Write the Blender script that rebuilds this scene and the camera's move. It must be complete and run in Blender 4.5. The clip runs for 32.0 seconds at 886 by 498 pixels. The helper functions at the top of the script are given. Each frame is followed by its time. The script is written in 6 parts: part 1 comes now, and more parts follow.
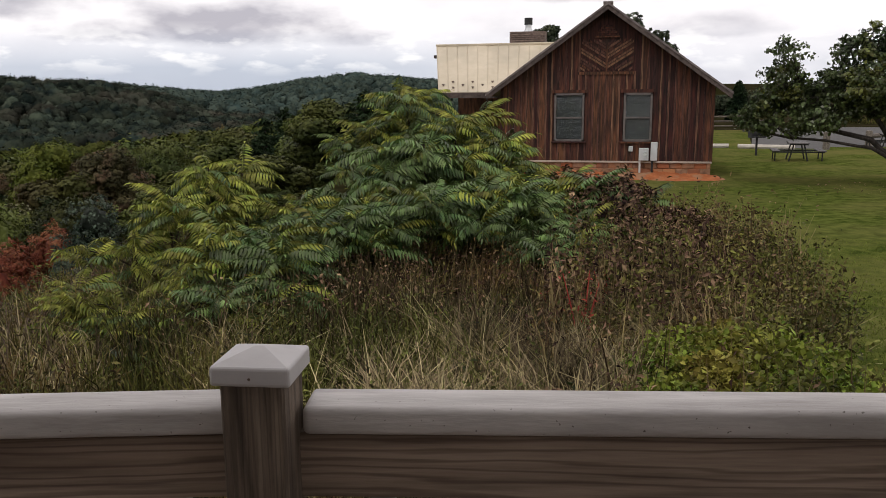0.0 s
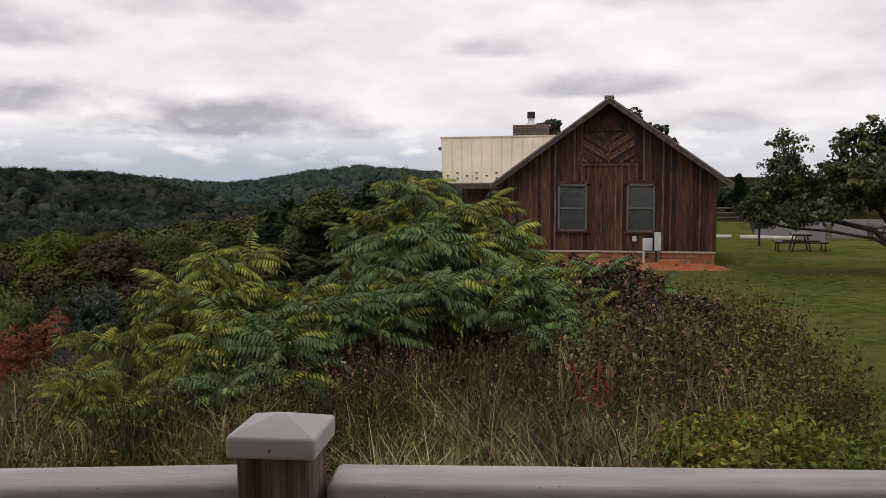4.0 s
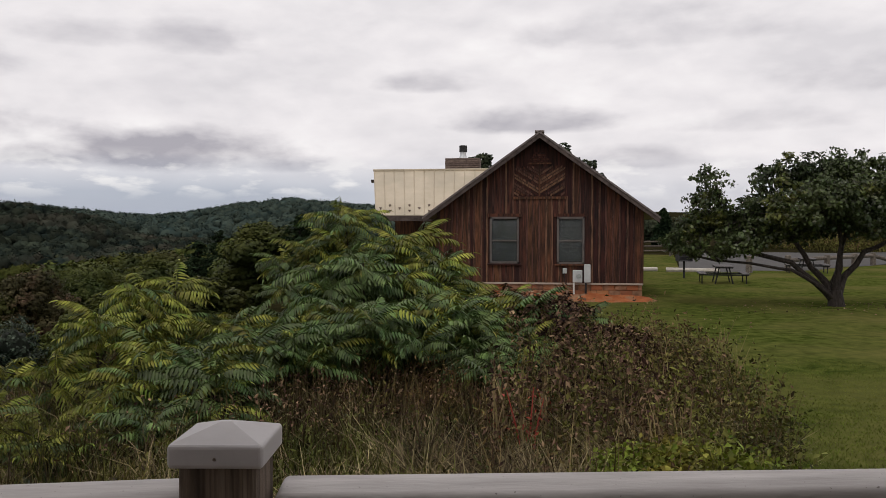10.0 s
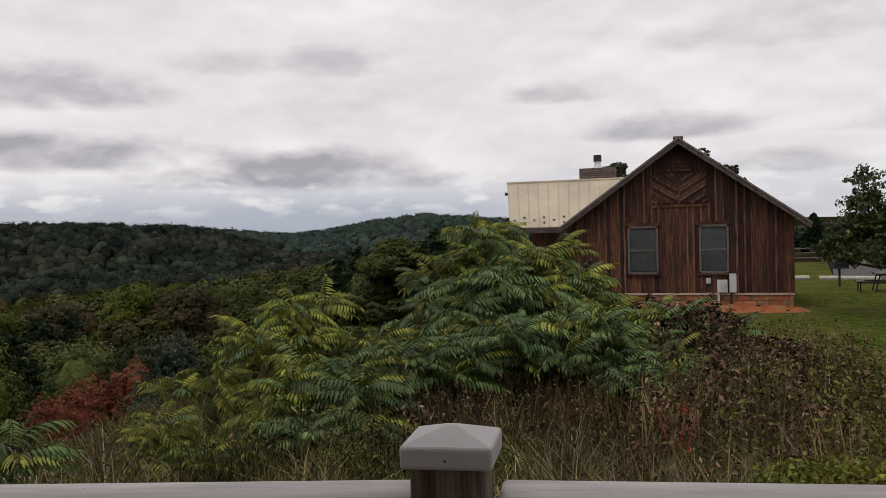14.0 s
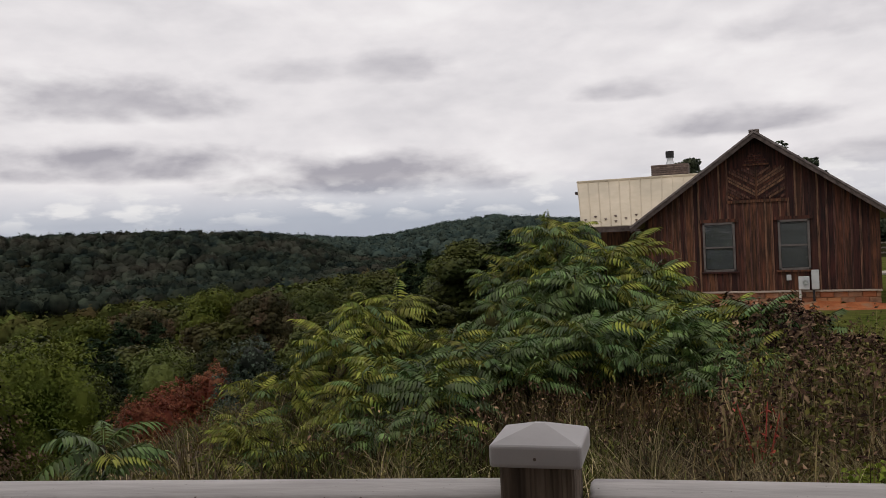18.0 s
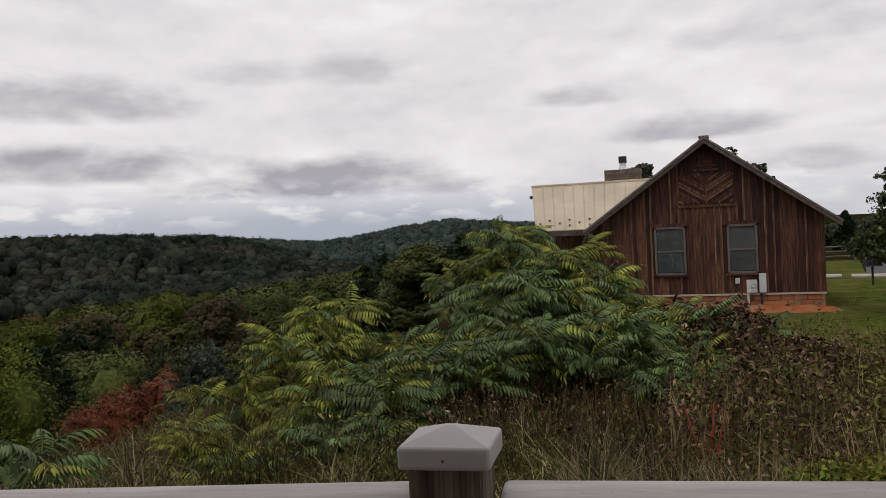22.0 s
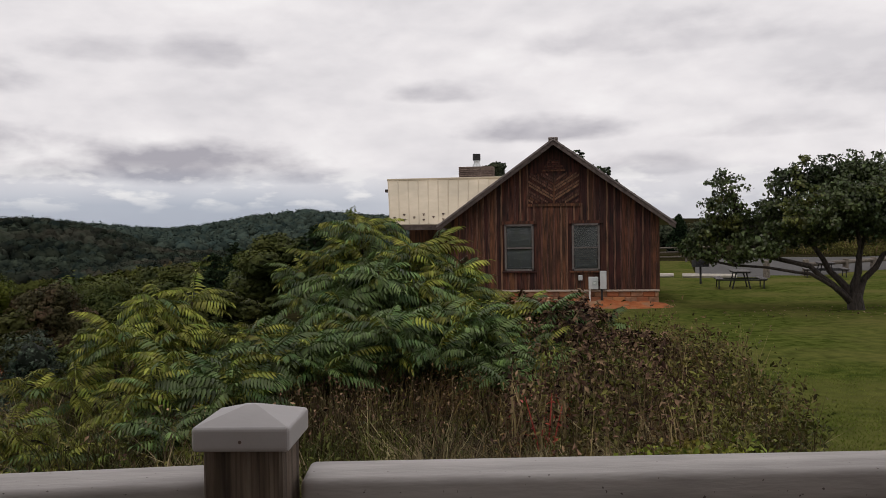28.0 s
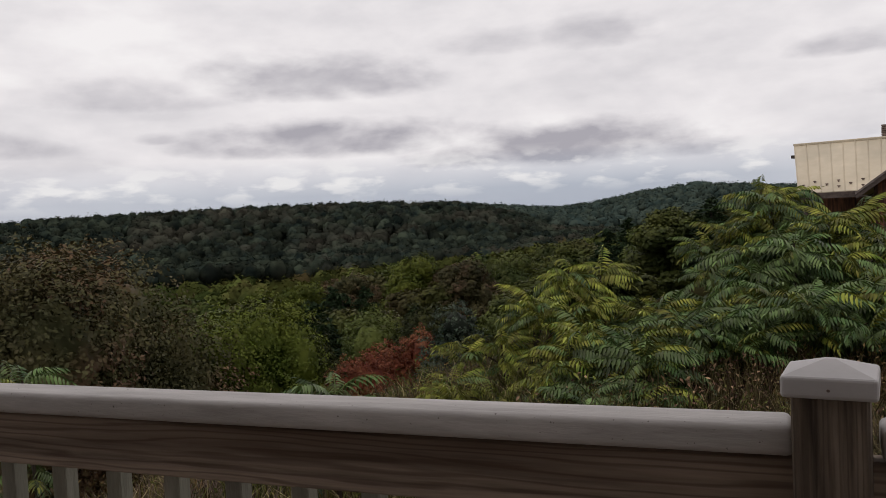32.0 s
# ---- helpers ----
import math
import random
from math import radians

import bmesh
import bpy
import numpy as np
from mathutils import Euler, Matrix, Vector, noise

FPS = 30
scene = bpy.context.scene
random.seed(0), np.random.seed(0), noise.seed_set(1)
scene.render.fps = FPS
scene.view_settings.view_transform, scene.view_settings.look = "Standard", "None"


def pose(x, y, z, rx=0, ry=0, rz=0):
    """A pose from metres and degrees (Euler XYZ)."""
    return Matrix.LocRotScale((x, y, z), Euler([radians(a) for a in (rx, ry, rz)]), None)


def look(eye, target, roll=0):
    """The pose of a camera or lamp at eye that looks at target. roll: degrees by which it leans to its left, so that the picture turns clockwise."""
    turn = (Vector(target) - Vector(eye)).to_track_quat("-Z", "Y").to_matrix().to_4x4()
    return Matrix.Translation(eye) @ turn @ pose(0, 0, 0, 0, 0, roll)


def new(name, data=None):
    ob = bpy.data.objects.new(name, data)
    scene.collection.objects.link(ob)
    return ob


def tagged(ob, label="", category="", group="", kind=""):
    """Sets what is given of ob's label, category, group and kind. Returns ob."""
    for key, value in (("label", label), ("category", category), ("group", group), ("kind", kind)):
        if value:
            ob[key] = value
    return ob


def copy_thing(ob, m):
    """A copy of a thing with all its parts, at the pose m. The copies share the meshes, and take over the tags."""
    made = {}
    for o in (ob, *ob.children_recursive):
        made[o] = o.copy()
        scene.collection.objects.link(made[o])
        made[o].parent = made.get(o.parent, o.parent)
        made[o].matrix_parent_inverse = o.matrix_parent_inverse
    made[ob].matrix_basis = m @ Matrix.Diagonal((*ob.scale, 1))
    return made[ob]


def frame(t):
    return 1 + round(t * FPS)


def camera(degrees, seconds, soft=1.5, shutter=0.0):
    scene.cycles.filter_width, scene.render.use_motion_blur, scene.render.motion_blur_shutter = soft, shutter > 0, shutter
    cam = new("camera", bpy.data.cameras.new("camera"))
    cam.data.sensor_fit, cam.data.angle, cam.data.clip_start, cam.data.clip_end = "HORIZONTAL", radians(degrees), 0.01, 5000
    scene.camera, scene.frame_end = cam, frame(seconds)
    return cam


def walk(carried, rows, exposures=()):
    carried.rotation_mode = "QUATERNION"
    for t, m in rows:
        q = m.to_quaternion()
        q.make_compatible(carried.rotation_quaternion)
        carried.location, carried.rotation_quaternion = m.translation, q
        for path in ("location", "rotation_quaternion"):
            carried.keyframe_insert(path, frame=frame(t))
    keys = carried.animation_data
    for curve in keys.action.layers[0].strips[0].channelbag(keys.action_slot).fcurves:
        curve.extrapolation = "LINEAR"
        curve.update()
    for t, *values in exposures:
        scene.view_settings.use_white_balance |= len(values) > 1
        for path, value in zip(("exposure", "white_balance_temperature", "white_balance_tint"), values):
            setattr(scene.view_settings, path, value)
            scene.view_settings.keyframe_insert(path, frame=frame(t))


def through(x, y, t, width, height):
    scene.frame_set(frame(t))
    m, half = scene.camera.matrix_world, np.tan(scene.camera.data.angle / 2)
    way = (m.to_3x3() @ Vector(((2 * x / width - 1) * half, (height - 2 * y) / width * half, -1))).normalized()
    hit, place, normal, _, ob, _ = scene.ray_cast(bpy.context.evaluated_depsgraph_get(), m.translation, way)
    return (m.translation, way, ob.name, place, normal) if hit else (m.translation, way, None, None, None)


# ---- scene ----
cam = camera(57.2, 32.0, soft=0.4)
PATH = [
    (0, (0.27, 0.799, 2.784), (-0.131, 2.724, 2.415), -0.45),
    (0.5, (0.279, 0.722, 2.817), (-0.097, 2.655, 2.466), -0.64),
    (1, (0.238, 0.857, 2.76), (-0.118, 2.8, 2.442), -0.4),
    (1.5, (0.239, 0.775, 2.803), (-0.124, 2.721, 2.515), -0.4),
    (2, (0.223, 0.81, 2.771), (-0.145, 2.758, 2.507), 0.18),
    (2.5, (0.208, 0.853, 2.743), (-0.189, 2.798, 2.502), 0.27),
    (4.5, (0.21, 0.872, 2.73), (-0.201, 2.825, 2.605), -0.26),
    (5, (0.252, 0.885, 2.731), (-0.123, 2.846, 2.621), -0.5),
    (5.5, (0.352, 0.893, 2.733), (0.232, 2.887, 2.634), -0.06),
    (6, (0.416, 0.987, 2.703), (0.529, 2.982, 2.622), 0.43),
    (6.5, (0.44, 1.03, 2.684), (0.641, 3.019, 2.615), 0.47),
    (7, (0.407, 0.959, 2.704), (0.624, 2.946, 2.635), 0.5),
    (7.5, (0.322, 0.879, 2.716), (0.491, 2.87, 2.632), 0.28),
    (8, (0.279, 0.86, 2.718), (0.329, 2.857, 2.625), -0.08),
    (8.5, (0.275, 0.834, 2.695), (0.251, 2.832, 2.606), -0.47),
    (9, (0.218, 0.916, 2.693), (0.135, 2.912, 2.61), -0.08),
    (9.5, (0.207, 0.86, 2.696), (0.026, 2.85, 2.619), -0.26),
    (10, (0.181, 0.875, 2.69), (-0.067, 2.858, 2.623), -0.01),
    (10.5, (0.209, 0.867, 2.697), (-0.071, 2.847, 2.634), 0.06),
    (11, (0.218, 0.864, 2.696), (-0.073, 2.842, 2.64), 0.13),
    (11.5, (0.188, 0.875, 2.69), (-0.123, 2.85, 2.638), 0.29),
    (12, (0.142, 0.853, 2.686), (-0.204, 2.823, 2.634), -0.0),
    (12.5, (0.103, 0.851, 2.677), (-0.322, 2.805, 2.619), -0.18),
    (13, (0.088, 0.855, 2.681), (-0.385, 2.798, 2.631), -0.59),
    (13.5, (0.085, 0.846, 2.682), (-0.437, 2.776, 2.642), -0.96),
    (14, (0.083, 0.849, 2.682), (-0.483, 2.767, 2.651), -1.4),
    (14.5, (0.08, 0.851, 2.679), (-0.522, 2.758, 2.651), -1.72),
    (15, (0.079, 0.838, 2.681), (-0.555, 2.735, 2.653), -1.95),
    (15.5, (0.073, 0.843, 2.678), (-0.588, 2.73, 2.65), -2.08),
    (17.5, (0.07, 0.835, 2.681), (-0.647, 2.701, 2.66), -2.58),
    (18, (0.07, 0.83, 2.682), (-0.658, 2.692, 2.661), -2.55),
    (18.5, (0.061, 0.818, 2.685), (-0.682, 2.674, 2.67), -2.49),
    (19, (0.061, 0.833, 2.68), (-0.691, 2.686, 2.669), -2.27),
    (19.5, (0.069, 0.82, 2.681), (-0.689, 2.671, 2.67), -2.3),
    (20, (0.07, 0.82, 2.68), (-0.691, 2.669, 2.667), -2.2),
    (20.5, (0.075, 0.836, 2.675), (-0.678, 2.689, 2.662), -2.18),
    (21, (0.093, 0.834, 2.676), (-0.635, 2.696, 2.661), -2.22),
    (21.5, (0.105, 0.864, 2.672), (-0.575, 2.745, 2.656), -2.26),
    (22, (0.117, 0.863, 2.674), (-0.511, 2.762, 2.658), -2.48),
    (22.5, (0.141, 0.889, 2.671), (-0.384, 2.819, 2.652), -2.35),
    (23, (0.216, 0.89, 2.671), (-0.119, 2.861, 2.653), -2.36),
    (23.5, (0.288, 0.868, 2.678), (0.118, 2.861, 2.656), -1.94),
    (24, (0.324, 0.878, 2.684), (0.301, 2.877, 2.657), -1.32),
    (24.5, (0.346, 0.932, 2.662), (0.505, 2.925, 2.63), -0.69),
    (25, (0.402, 0.94, 2.66), (0.714, 2.915, 2.625), 0.02),
    (25.5, (0.466, 0.991, 2.647), (0.888, 2.946, 2.621), 0.76),
    (27.5, (0.277, 0.887, 2.665), (0.356, 2.885, 2.61), -0.01),
    (28, (0.162, 0.897, 2.651), (-0.121, 2.877, 2.608), -0.81),
    (28.5, (0.121, 0.753, 2.677), (-0.498, 2.655, 2.63), -1.51),
    (29, (0.049, 0.705, 2.666), (-0.811, 2.51, 2.617), -1.92),
    (29.5, (0.011, 0.684, 2.658), (-0.965, 2.429, 2.599), -2.33),
    (30, (-0.018, 0.712, 2.646), (-1.059, 2.418, 2.581), -2.67),
    (30.5, (-0.016, 0.718, 2.645), (-1.107, 2.393, 2.574), -2.8),
    (31, (-0.01, 0.712, 2.647), (-1.134, 2.365, 2.575), -2.9),
    (31.5, (0.001, 0.683, 2.656), (-1.141, 2.322, 2.582), -2.9),
    (32, (0.006, 0.685, 2.654), (-1.146, 2.318, 2.58), -2.78),
]
walk(cam, [(t, look(eye, target, roll)) for t, eye, target, roll in PATH], [(0, 0.36), (1, 0.3), (2.5, 0.24), (4.5, 0.05), (7, 0.0), (12, -0.03), (15, -0.09), (22, -0.09), (25, -0.05), (29, -0.07), (32, -0.07)])

# ---- light ----
SUN_EL, SUN_AZ = 60.0, 200.0
world = bpy.data.worlds.new("sky")
scene.world = world
world.use_nodes = True
wn, wl = world.node_tree.nodes, world.node_tree.links
wn.clear()


def wnode(kind, **values):
    n = wn.new(kind)
    for key, value in values.items():
        if key in n.inputs:
            n.inputs[key].default_value = value
    return n


def wmath(op, a, b=None, c=None, clamp=False):
    n = wn.new("ShaderNodeMath")
    n.operation, n.use_clamp = op, clamp
    for k, v in enumerate((a, b, c)):
        if v is None:
            continue
        if isinstance(v, (int, float)):
            n.inputs[k].default_value = v
        else:
            wl.new(v, n.inputs[k])
    return n.outputs[0]


def wnoise(vector, scale, detail, rough, lac=2.0, dist=0.0):
    n = wn.new("ShaderNodeTexNoise")
    wl.new(vector, n.inputs["Vector"])
    n.inputs["Scale"].default_value, n.inputs["Detail"].default_value = scale, detail
    n.inputs["Roughness"].default_value, n.inputs["Lacunarity"].default_value = rough, lac
    n.inputs["Distortion"].default_value = dist
    return n.outputs["Fac"]


def wramp(fac, stops):
    n = wn.new("ShaderNodeValToRGB")
    while len(n.color_ramp.elements) < len(stops):
        n.color_ramp.elements.new(0.5)
    for e, (p, c) in zip(n.color_ramp.elements, stops):
        e.position, e.color = p, (*c, 1)
    wl.new(fac, n.inputs[0])
    return n.outputs[0]


def wmix(fac, a, b):
    n = wn.new("ShaderNodeMix")
    n.data_type = "RGBA"
    for k, v in ((0, fac), (6, a), (7, b)):
        if isinstance(v, (int, float)):
            n.inputs[k].default_value = v
        elif isinstance(v, tuple):
            n.inputs[k].default_value = (*v, 1)
        else:
            wl.new(v, n.inputs[k])
    return n.outputs[2]


wco = wn.new("ShaderNodeTexCoord")
wsep = wn.new("ShaderNodeSeparateXYZ")
wl.new(wco.outputs["Generated"], wsep.inputs[0])
bear = wmath("MULTIPLY", wmath("ARCTAN2", wsep.outputs[0], wsep.outputs[1]), 57.2958)
elev = wmath("MULTIPLY", wmath("ARCSINE", wsep.outputs[2]), 57.2958)
# layered cloud by bearing and height: wide soft bands, with finer billows drawn out along the horizon
def banded(across, upward, detail, rough, dist=0.0, rise=0.0):
    c_ = wn.new("ShaderNodeCombineXYZ")
    wl.new(wmath("MULTIPLY", bear, across), c_.inputs[0])
    wl.new(wmath("MULTIPLY", wmath("ADD", elev, rise), upward), c_.inputs[1])
    return wnoise(c_.outputs[0], 1.0, detail, rough, dist=dist)


broad = banded(0.045, 0.15, 4.0, 0.48, 0.2)
billow = banded(0.15, 0.34, 6.0, 0.50, 0.1)
wisp = banded(0.50, 0.95, 5.0, 0.52, 0.1)
# tops of the billows are brighter than their undersides
relief = wmath("SUBTRACT", billow, banded(0.15, 0.34, 6.0, 0.50, 0.1, 0.8))
ragged = wmath("SUBTRACT", wmath("ADD", wmath("MULTIPLY", billow, 1.6), wmath("MULTIPLY", wisp, 0.4)), 1.0)
# the grey undersides of single clouds: bearing, height, half width, half height, weight
dark = None
for az, el, w, h, k in ((-43.5, 10.2, 7.8, 1.9, .62), (-25.8, 4.9, 10.5, 1.75, .95), (-43.0, 5.9, 10.0, 1.5, .85), (-24.2, 12.2, 4, 1.3, .4), (-8.6, 9.7, 3.6, .9, .45), (-1.4, 7.1, 6.2, 1.1, .6), (-56, 9, 6, 1.2, .35), (-31, 12, 4, 1.0, .3), (-54, 6.2, 1.6, .5, .4), (5.5, 4.4, 5, .9, .4), (7, 13.0, 9, 1.5, .25), (25, 9.2, 10, 1.3, .28), (14, 6.6, 6, .8, .25), (-66, 5.8, 6, 1.0, .5), (-75, 9, 8, 2, .5), (44, 9, 8, 1.6, .4)):
    u_ = wmath("DIVIDE", wmath("SUBTRACT", bear, az), w)
    v_ = wmath("DIVIDE", wmath("SUBTRACT", elev, el - 0.35 * h), h)
    # flat below, billowing above
    v_ = wmath("MULTIPLY", v_, wmath("ADD", wmath("MULTIPLY", wmath("LESS_THAN", v_, 0.0), 1.1), 0.85))
    d_ = wmath("ADD", wmath("MULTIPLY", u_, u_), wmath("MULTIPLY", v_, v_))
    d_ = wmath("ADD", d_, wmath("MULTIPLY", ragged, 1.35))
    d_ = wmath("MULTIPLY", wmath("POWER", wmath("MINIMUM", wmath("MAXIMUM", wmath("DIVIDE", wmath("SUBTRACT", 1.45, d_), 1.25), 0.0), 1.0), 1.25), k)
    dark = d_ if dark is None else wmath("MAXIMUM", dark, d_)
mixed = wmath("ADD", wmath("ADD", wmath("MULTIPLY", broad, 0.60), wmath("MULTIPLY", billow, 0.34)), wmath("MULTIPLY", wisp, 0.06))
mixed = wmath("ADD", mixed, wmath("MULTIPLY", relief, 0.22))
base_cloud = wramp(mixed, [(0.36, (0.72, 0.695, 0.72)), (0.45, (0.80, 0.77, 0.79)), (0.53, (0.865, 0.83, 0.845)), (0.63, (0.94, 0.91, 0.915))])
dark = wmath("MULTIPLY", dark, wmath("SUBTRACT", 1.0, wmath("MULTIPLY", relief, 2.2)), clamp=True)
cloud = wmix(wmath("MULTIPLY", dark, 0.95), base_cloud, (0.40, 0.385, 0.43))
sky_tex = wn.new("ShaderNodeTexSky")
sky_tex.sky_type, sky_tex.sun_disc = "NISHITA", False
sky_tex.sun_elevation, sky_tex.sun_rotation = radians(SUN_EL), radians(SUN_AZ)
blue = wn.new("ShaderNodeVectorMath")
blue.operation = "SCALE"
blue.inputs["Scale"].default_value = 0.07
wl.new(sky_tex.outputs[0], blue.inputs[0])
# a clearer, blue-grey gap low over the far hills, with small bright cumulus in it
low = wramp(wmath("DIVIDE", elev, 10.0), [(0.0, (1, 1, 1)), (0.20, (0.95, 0.95, 0.95)), (0.46, (0, 0, 0))])
side_ = wramp(wmath("DIVIDE", wmath("ADD", bear, 90.0), 180.0), [(0.0, (0.5, 0.5, 0.5)), (0.2, (0.75, 0.75, 0.75)), (0.38, (0.9, 0.9, 0.9)), (0.55, (0.35, 0.35, 0.35)), (1.0, (0.3, 0.3, 0.3))])
gap = wmath("MULTIPLY", low, side_)
pxy = wn.new("ShaderNodeCombineXYZ")
wl.new(wmath("MULTIPLY", bear, 0.30), pxy.inputs[0])
wl.new(wmath("MULTIPLY", elev, 0.85), pxy.inputs[1])
puff = wramp(wnoise(pxy.outputs[0], 1.0, 6.0, 0.5), [(0.50, (0, 0, 0)), (0.62, (1, 1, 1))])
puff_band = wramp(wmath("DIVIDE", elev, 10.0), [(0.14, (0, 0, 0)), (0.28, (1, 1, 1)), (0.40, (0.6, 0.6, 0.6)), (0.5, (0, 0, 0))])
veil = wmix(0.15, (0.38, 0.43, 0.54), blue.outputs[0])
sky_col = wmix(gap, cloud, veil)
sky_col = wmix(wmath("MULTIPLY", wmath("MULTIPLY", puff, puff_band), 0.75), sky_col, (0.93, 0.91, 0.90))
bg = wnode("ShaderNodeBackground", Strength=1.0)
wl.new(sky_col, bg.inputs[0])
wout = wn.new("ShaderNodeOutputWorld")
wl.new(bg.outputs[0], wout.inputs[0])

sun = new("sun", bpy.data.lights.new("sun", "SUN"))
sun.data.energy, sun.data.angle, sun.data.color = 0.95, radians(14), (1.0, 0.96, 0.9)
sun.matrix_world = look((0, 0, 50), Vector((0, 0, 50)) - Vector((math.sin(radians(SUN_AZ)) * math.cos(radians(SUN_EL)), math.cos(radians(SUN_AZ)) * math.cos(radians(SUN_EL)), math.sin(radians(SUN_EL)))))
scene.view_settings.exposure = 0.0


# ---- materials ----
def material(name, dark, light, scale=8.0, stretch=(1, 1, 1), rough=0.8, bump=0.3, bump_scale=60.0, spread=0.0, island=0.0, metal=0.0, patch=None, patch_scale=0.7, patch_cut=(0.5, 0.65), through=0.0, gloss=0.3, contrast=(0.3, 0.7), bump_dist=0.01, tint=0.0):
    """Two-tone surface: fine grain between dark and light, a coarse patch colour, spread between objects or islands, fine relief."""
    m = bpy.data.materials.new(name)
    m.use_nodes = True
    nt = m.node_tree
    n, l = nt.nodes, nt.links
    b = n["Principled BSDF"]
    tc = n.new("ShaderNodeTexCoord")
    mp = n.new("ShaderNodeMapping")
    mp.inputs["Scale"].default_value = stretch
    l.new(tc.outputs["Object"], mp.inputs[0])
    src = mp.outputs[0]
    info = n.new("ShaderNodeObjectInfo")
    if spread:
        shift = n.new("ShaderNodeVectorMath")
        shift.operation = "ADD"
        wide = n.new("ShaderNodeMath")
        wide.operation = "MULTIPLY"
        wide.inputs[1].default_value = 37.0
        l.new(info.outputs["Random"], wide.inputs[0])
        l.new(src, shift.inputs[0])
        l.new(wide.outputs[0], shift.inputs[1])
        src = shift.outputs[0]
    g = n.new("ShaderNodeTexNoise")
    g.inputs["Scale"].default_value, g.inputs["Detail"].default_value, g.inputs["Roughness"].default_value = scale, 6.0, 0.62
    l.new(src, g.inputs["Vector"])
    r = n.new("ShaderNodeValToRGB")
    r.color_ramp.elements[0].position, r.color_ramp.elements[0].color = contrast[0], (*dark, 1)
    r.color_ramp.elements[1].position, r.color_ramp.elements[1].color = contrast[1], (*light, 1)
    l.new(g.outputs["Fac"], r.inputs[0])
    col = r.outputs[0]
    if patch:
        p = n.new("ShaderNodeTexNoise")
        p.inputs["Scale"].default_value, p.inputs["Detail"].default_value = patch_scale, 4.0
        l.new(src, p.inputs["Vector"])
        pr = n.new("ShaderNodeValToRGB")
        pr.color_ramp.elements[0].position, pr.color_ramp.elements[1].position = patch_cut
        l.new(p.outputs["Fac"], pr.inputs[0])
        mx = n.new("ShaderNodeMix")
        mx.data_type = "RGBA"
        l.new(pr.outputs[0], mx.inputs[0])
        l.new(col, mx.inputs[6])
        mx.inputs[7].default_value = (*patch, 1)
        col = mx.outputs[2]
    own = n.new("ShaderNodeAttribute")
    own.attribute_name = "tint"
    for amount, socket in ((spread, info.outputs["Random"]), (tint, own.outputs["Fac"]), (island, None)):
        if not amount:
            continue
        if socket is None:
            geo = n.new("ShaderNodeNewGeometry")
            socket = geo.outputs["Random Per Island"]
        hsv = n.new("ShaderNodeHueSaturation")
        mr = n.new("ShaderNodeMapRange")
        mr.inputs[3].default_value, mr.inputs[4].default_value = 1 - amount, 1 + amount
        l.new(socket, mr.inputs[0])
        l.new(mr.outputs[0], hsv.inputs["Value"])
        mh = n.new("ShaderNodeMapRange")
        mh.inputs[3].default_value, mh.inputs[4].default_value = 0.5 - 0.03 * amount, 0.5 + 0.03 * amount
        l.new(socket, mh.inputs[0])
        l.new(mh.outputs[0], hsv.inputs["Hue"])
        l.new(col, hsv.inputs["Color"])
        col = hsv.outputs[0]
    l.new(col, b.inputs["Base Color"])
    b.inputs["Roughness"].default_value, b.inputs["Metallic"].default_value = rough, metal
    b.inputs["Specular IOR Level"].default_value = gloss
    if bump:
        bn = n.new("ShaderNodeTexNoise")
        bn.inputs["Scale"].default_value, bn.inputs["Detail"].default_value = bump_scale, 5.0
        l.new(src, bn.inputs["Vector"])
        bu = n.new("ShaderNodeBump")
        bu.inputs["Strength"].default_value, bu.inputs["Distance"].default_value = bump, bump_dist
        l.new(bn.outputs["Fac"], bu.inputs["Height"])
        l.new(bu.outputs[0], b.inputs["Normal"])
    if through:
        tr = n.new("ShaderNodeBsdfTranslucent")
        l.new(col, tr.inputs[0])
        ms = n.new("ShaderNodeMixShader")
        ms.inputs[0].default_value = through
        l.new(b.outputs[0], ms.inputs[1])
        l.new(tr.outputs[0], ms.inputs[2])
        l.new(ms.outputs[0], n["Material Output"].inputs[0])
    return m


def leafy(name, dark, light, spread=0.0, island=0.35, rough=0.55, through=0.25, scale=0.6, patch=None, patch_scale=0.3, patch_cut=(0.5, 0.6), gloss=0.12, tint=0.0):
    return material(name, dark, light, scale=scale, rough=rough, bump=0, spread=spread, island=island, through=through, patch=patch, patch_scale=patch_scale, patch_cut=patch_cut, gloss=gloss, contrast=(0.38, 0.64), tint=tint)


M_siding = material("stained_board", (0.013, 0.005, 0.0032), (0.138, 0.044, 0.024), scale=4, stretch=(4, 4, 0.35), rough=0.75, bump=0.5, bump_scale=24, spread=0.6, contrast=(0.34, 0.72), patch=(0.009, 0.0045, 0.003), patch_scale=1.1, patch_cut=(0.48, 0.76))
M_batten = material("worn_batten", (0.018, 0.008, 0.005), (0.20, 0.090, 0.058), scale=5, stretch=(5, 5, 0.30), rough=0.75, bump=0.4, bump_scale=24, spread=0.6, contrast=(0.36, 0.74))
M_trim = material("weathered_trim", (0.07, 0.048, 0.04), (0.19, 0.14, 0.12), scale=5, stretch=(2, 2, 2), rough=0.7, spread=0.15)
M_bargeboard = material("grey_brown_bargeboard", (0.030, 0.020, 0.017), (0.115, 0.085, 0.075), scale=6, rough=0.65, spread=0.1)
M_verge = material("pale_worn_verge", (0.09, 0.07, 0.065), (0.24, 0.20, 0.19), scale=6, rough=0.6, spread=0.1)
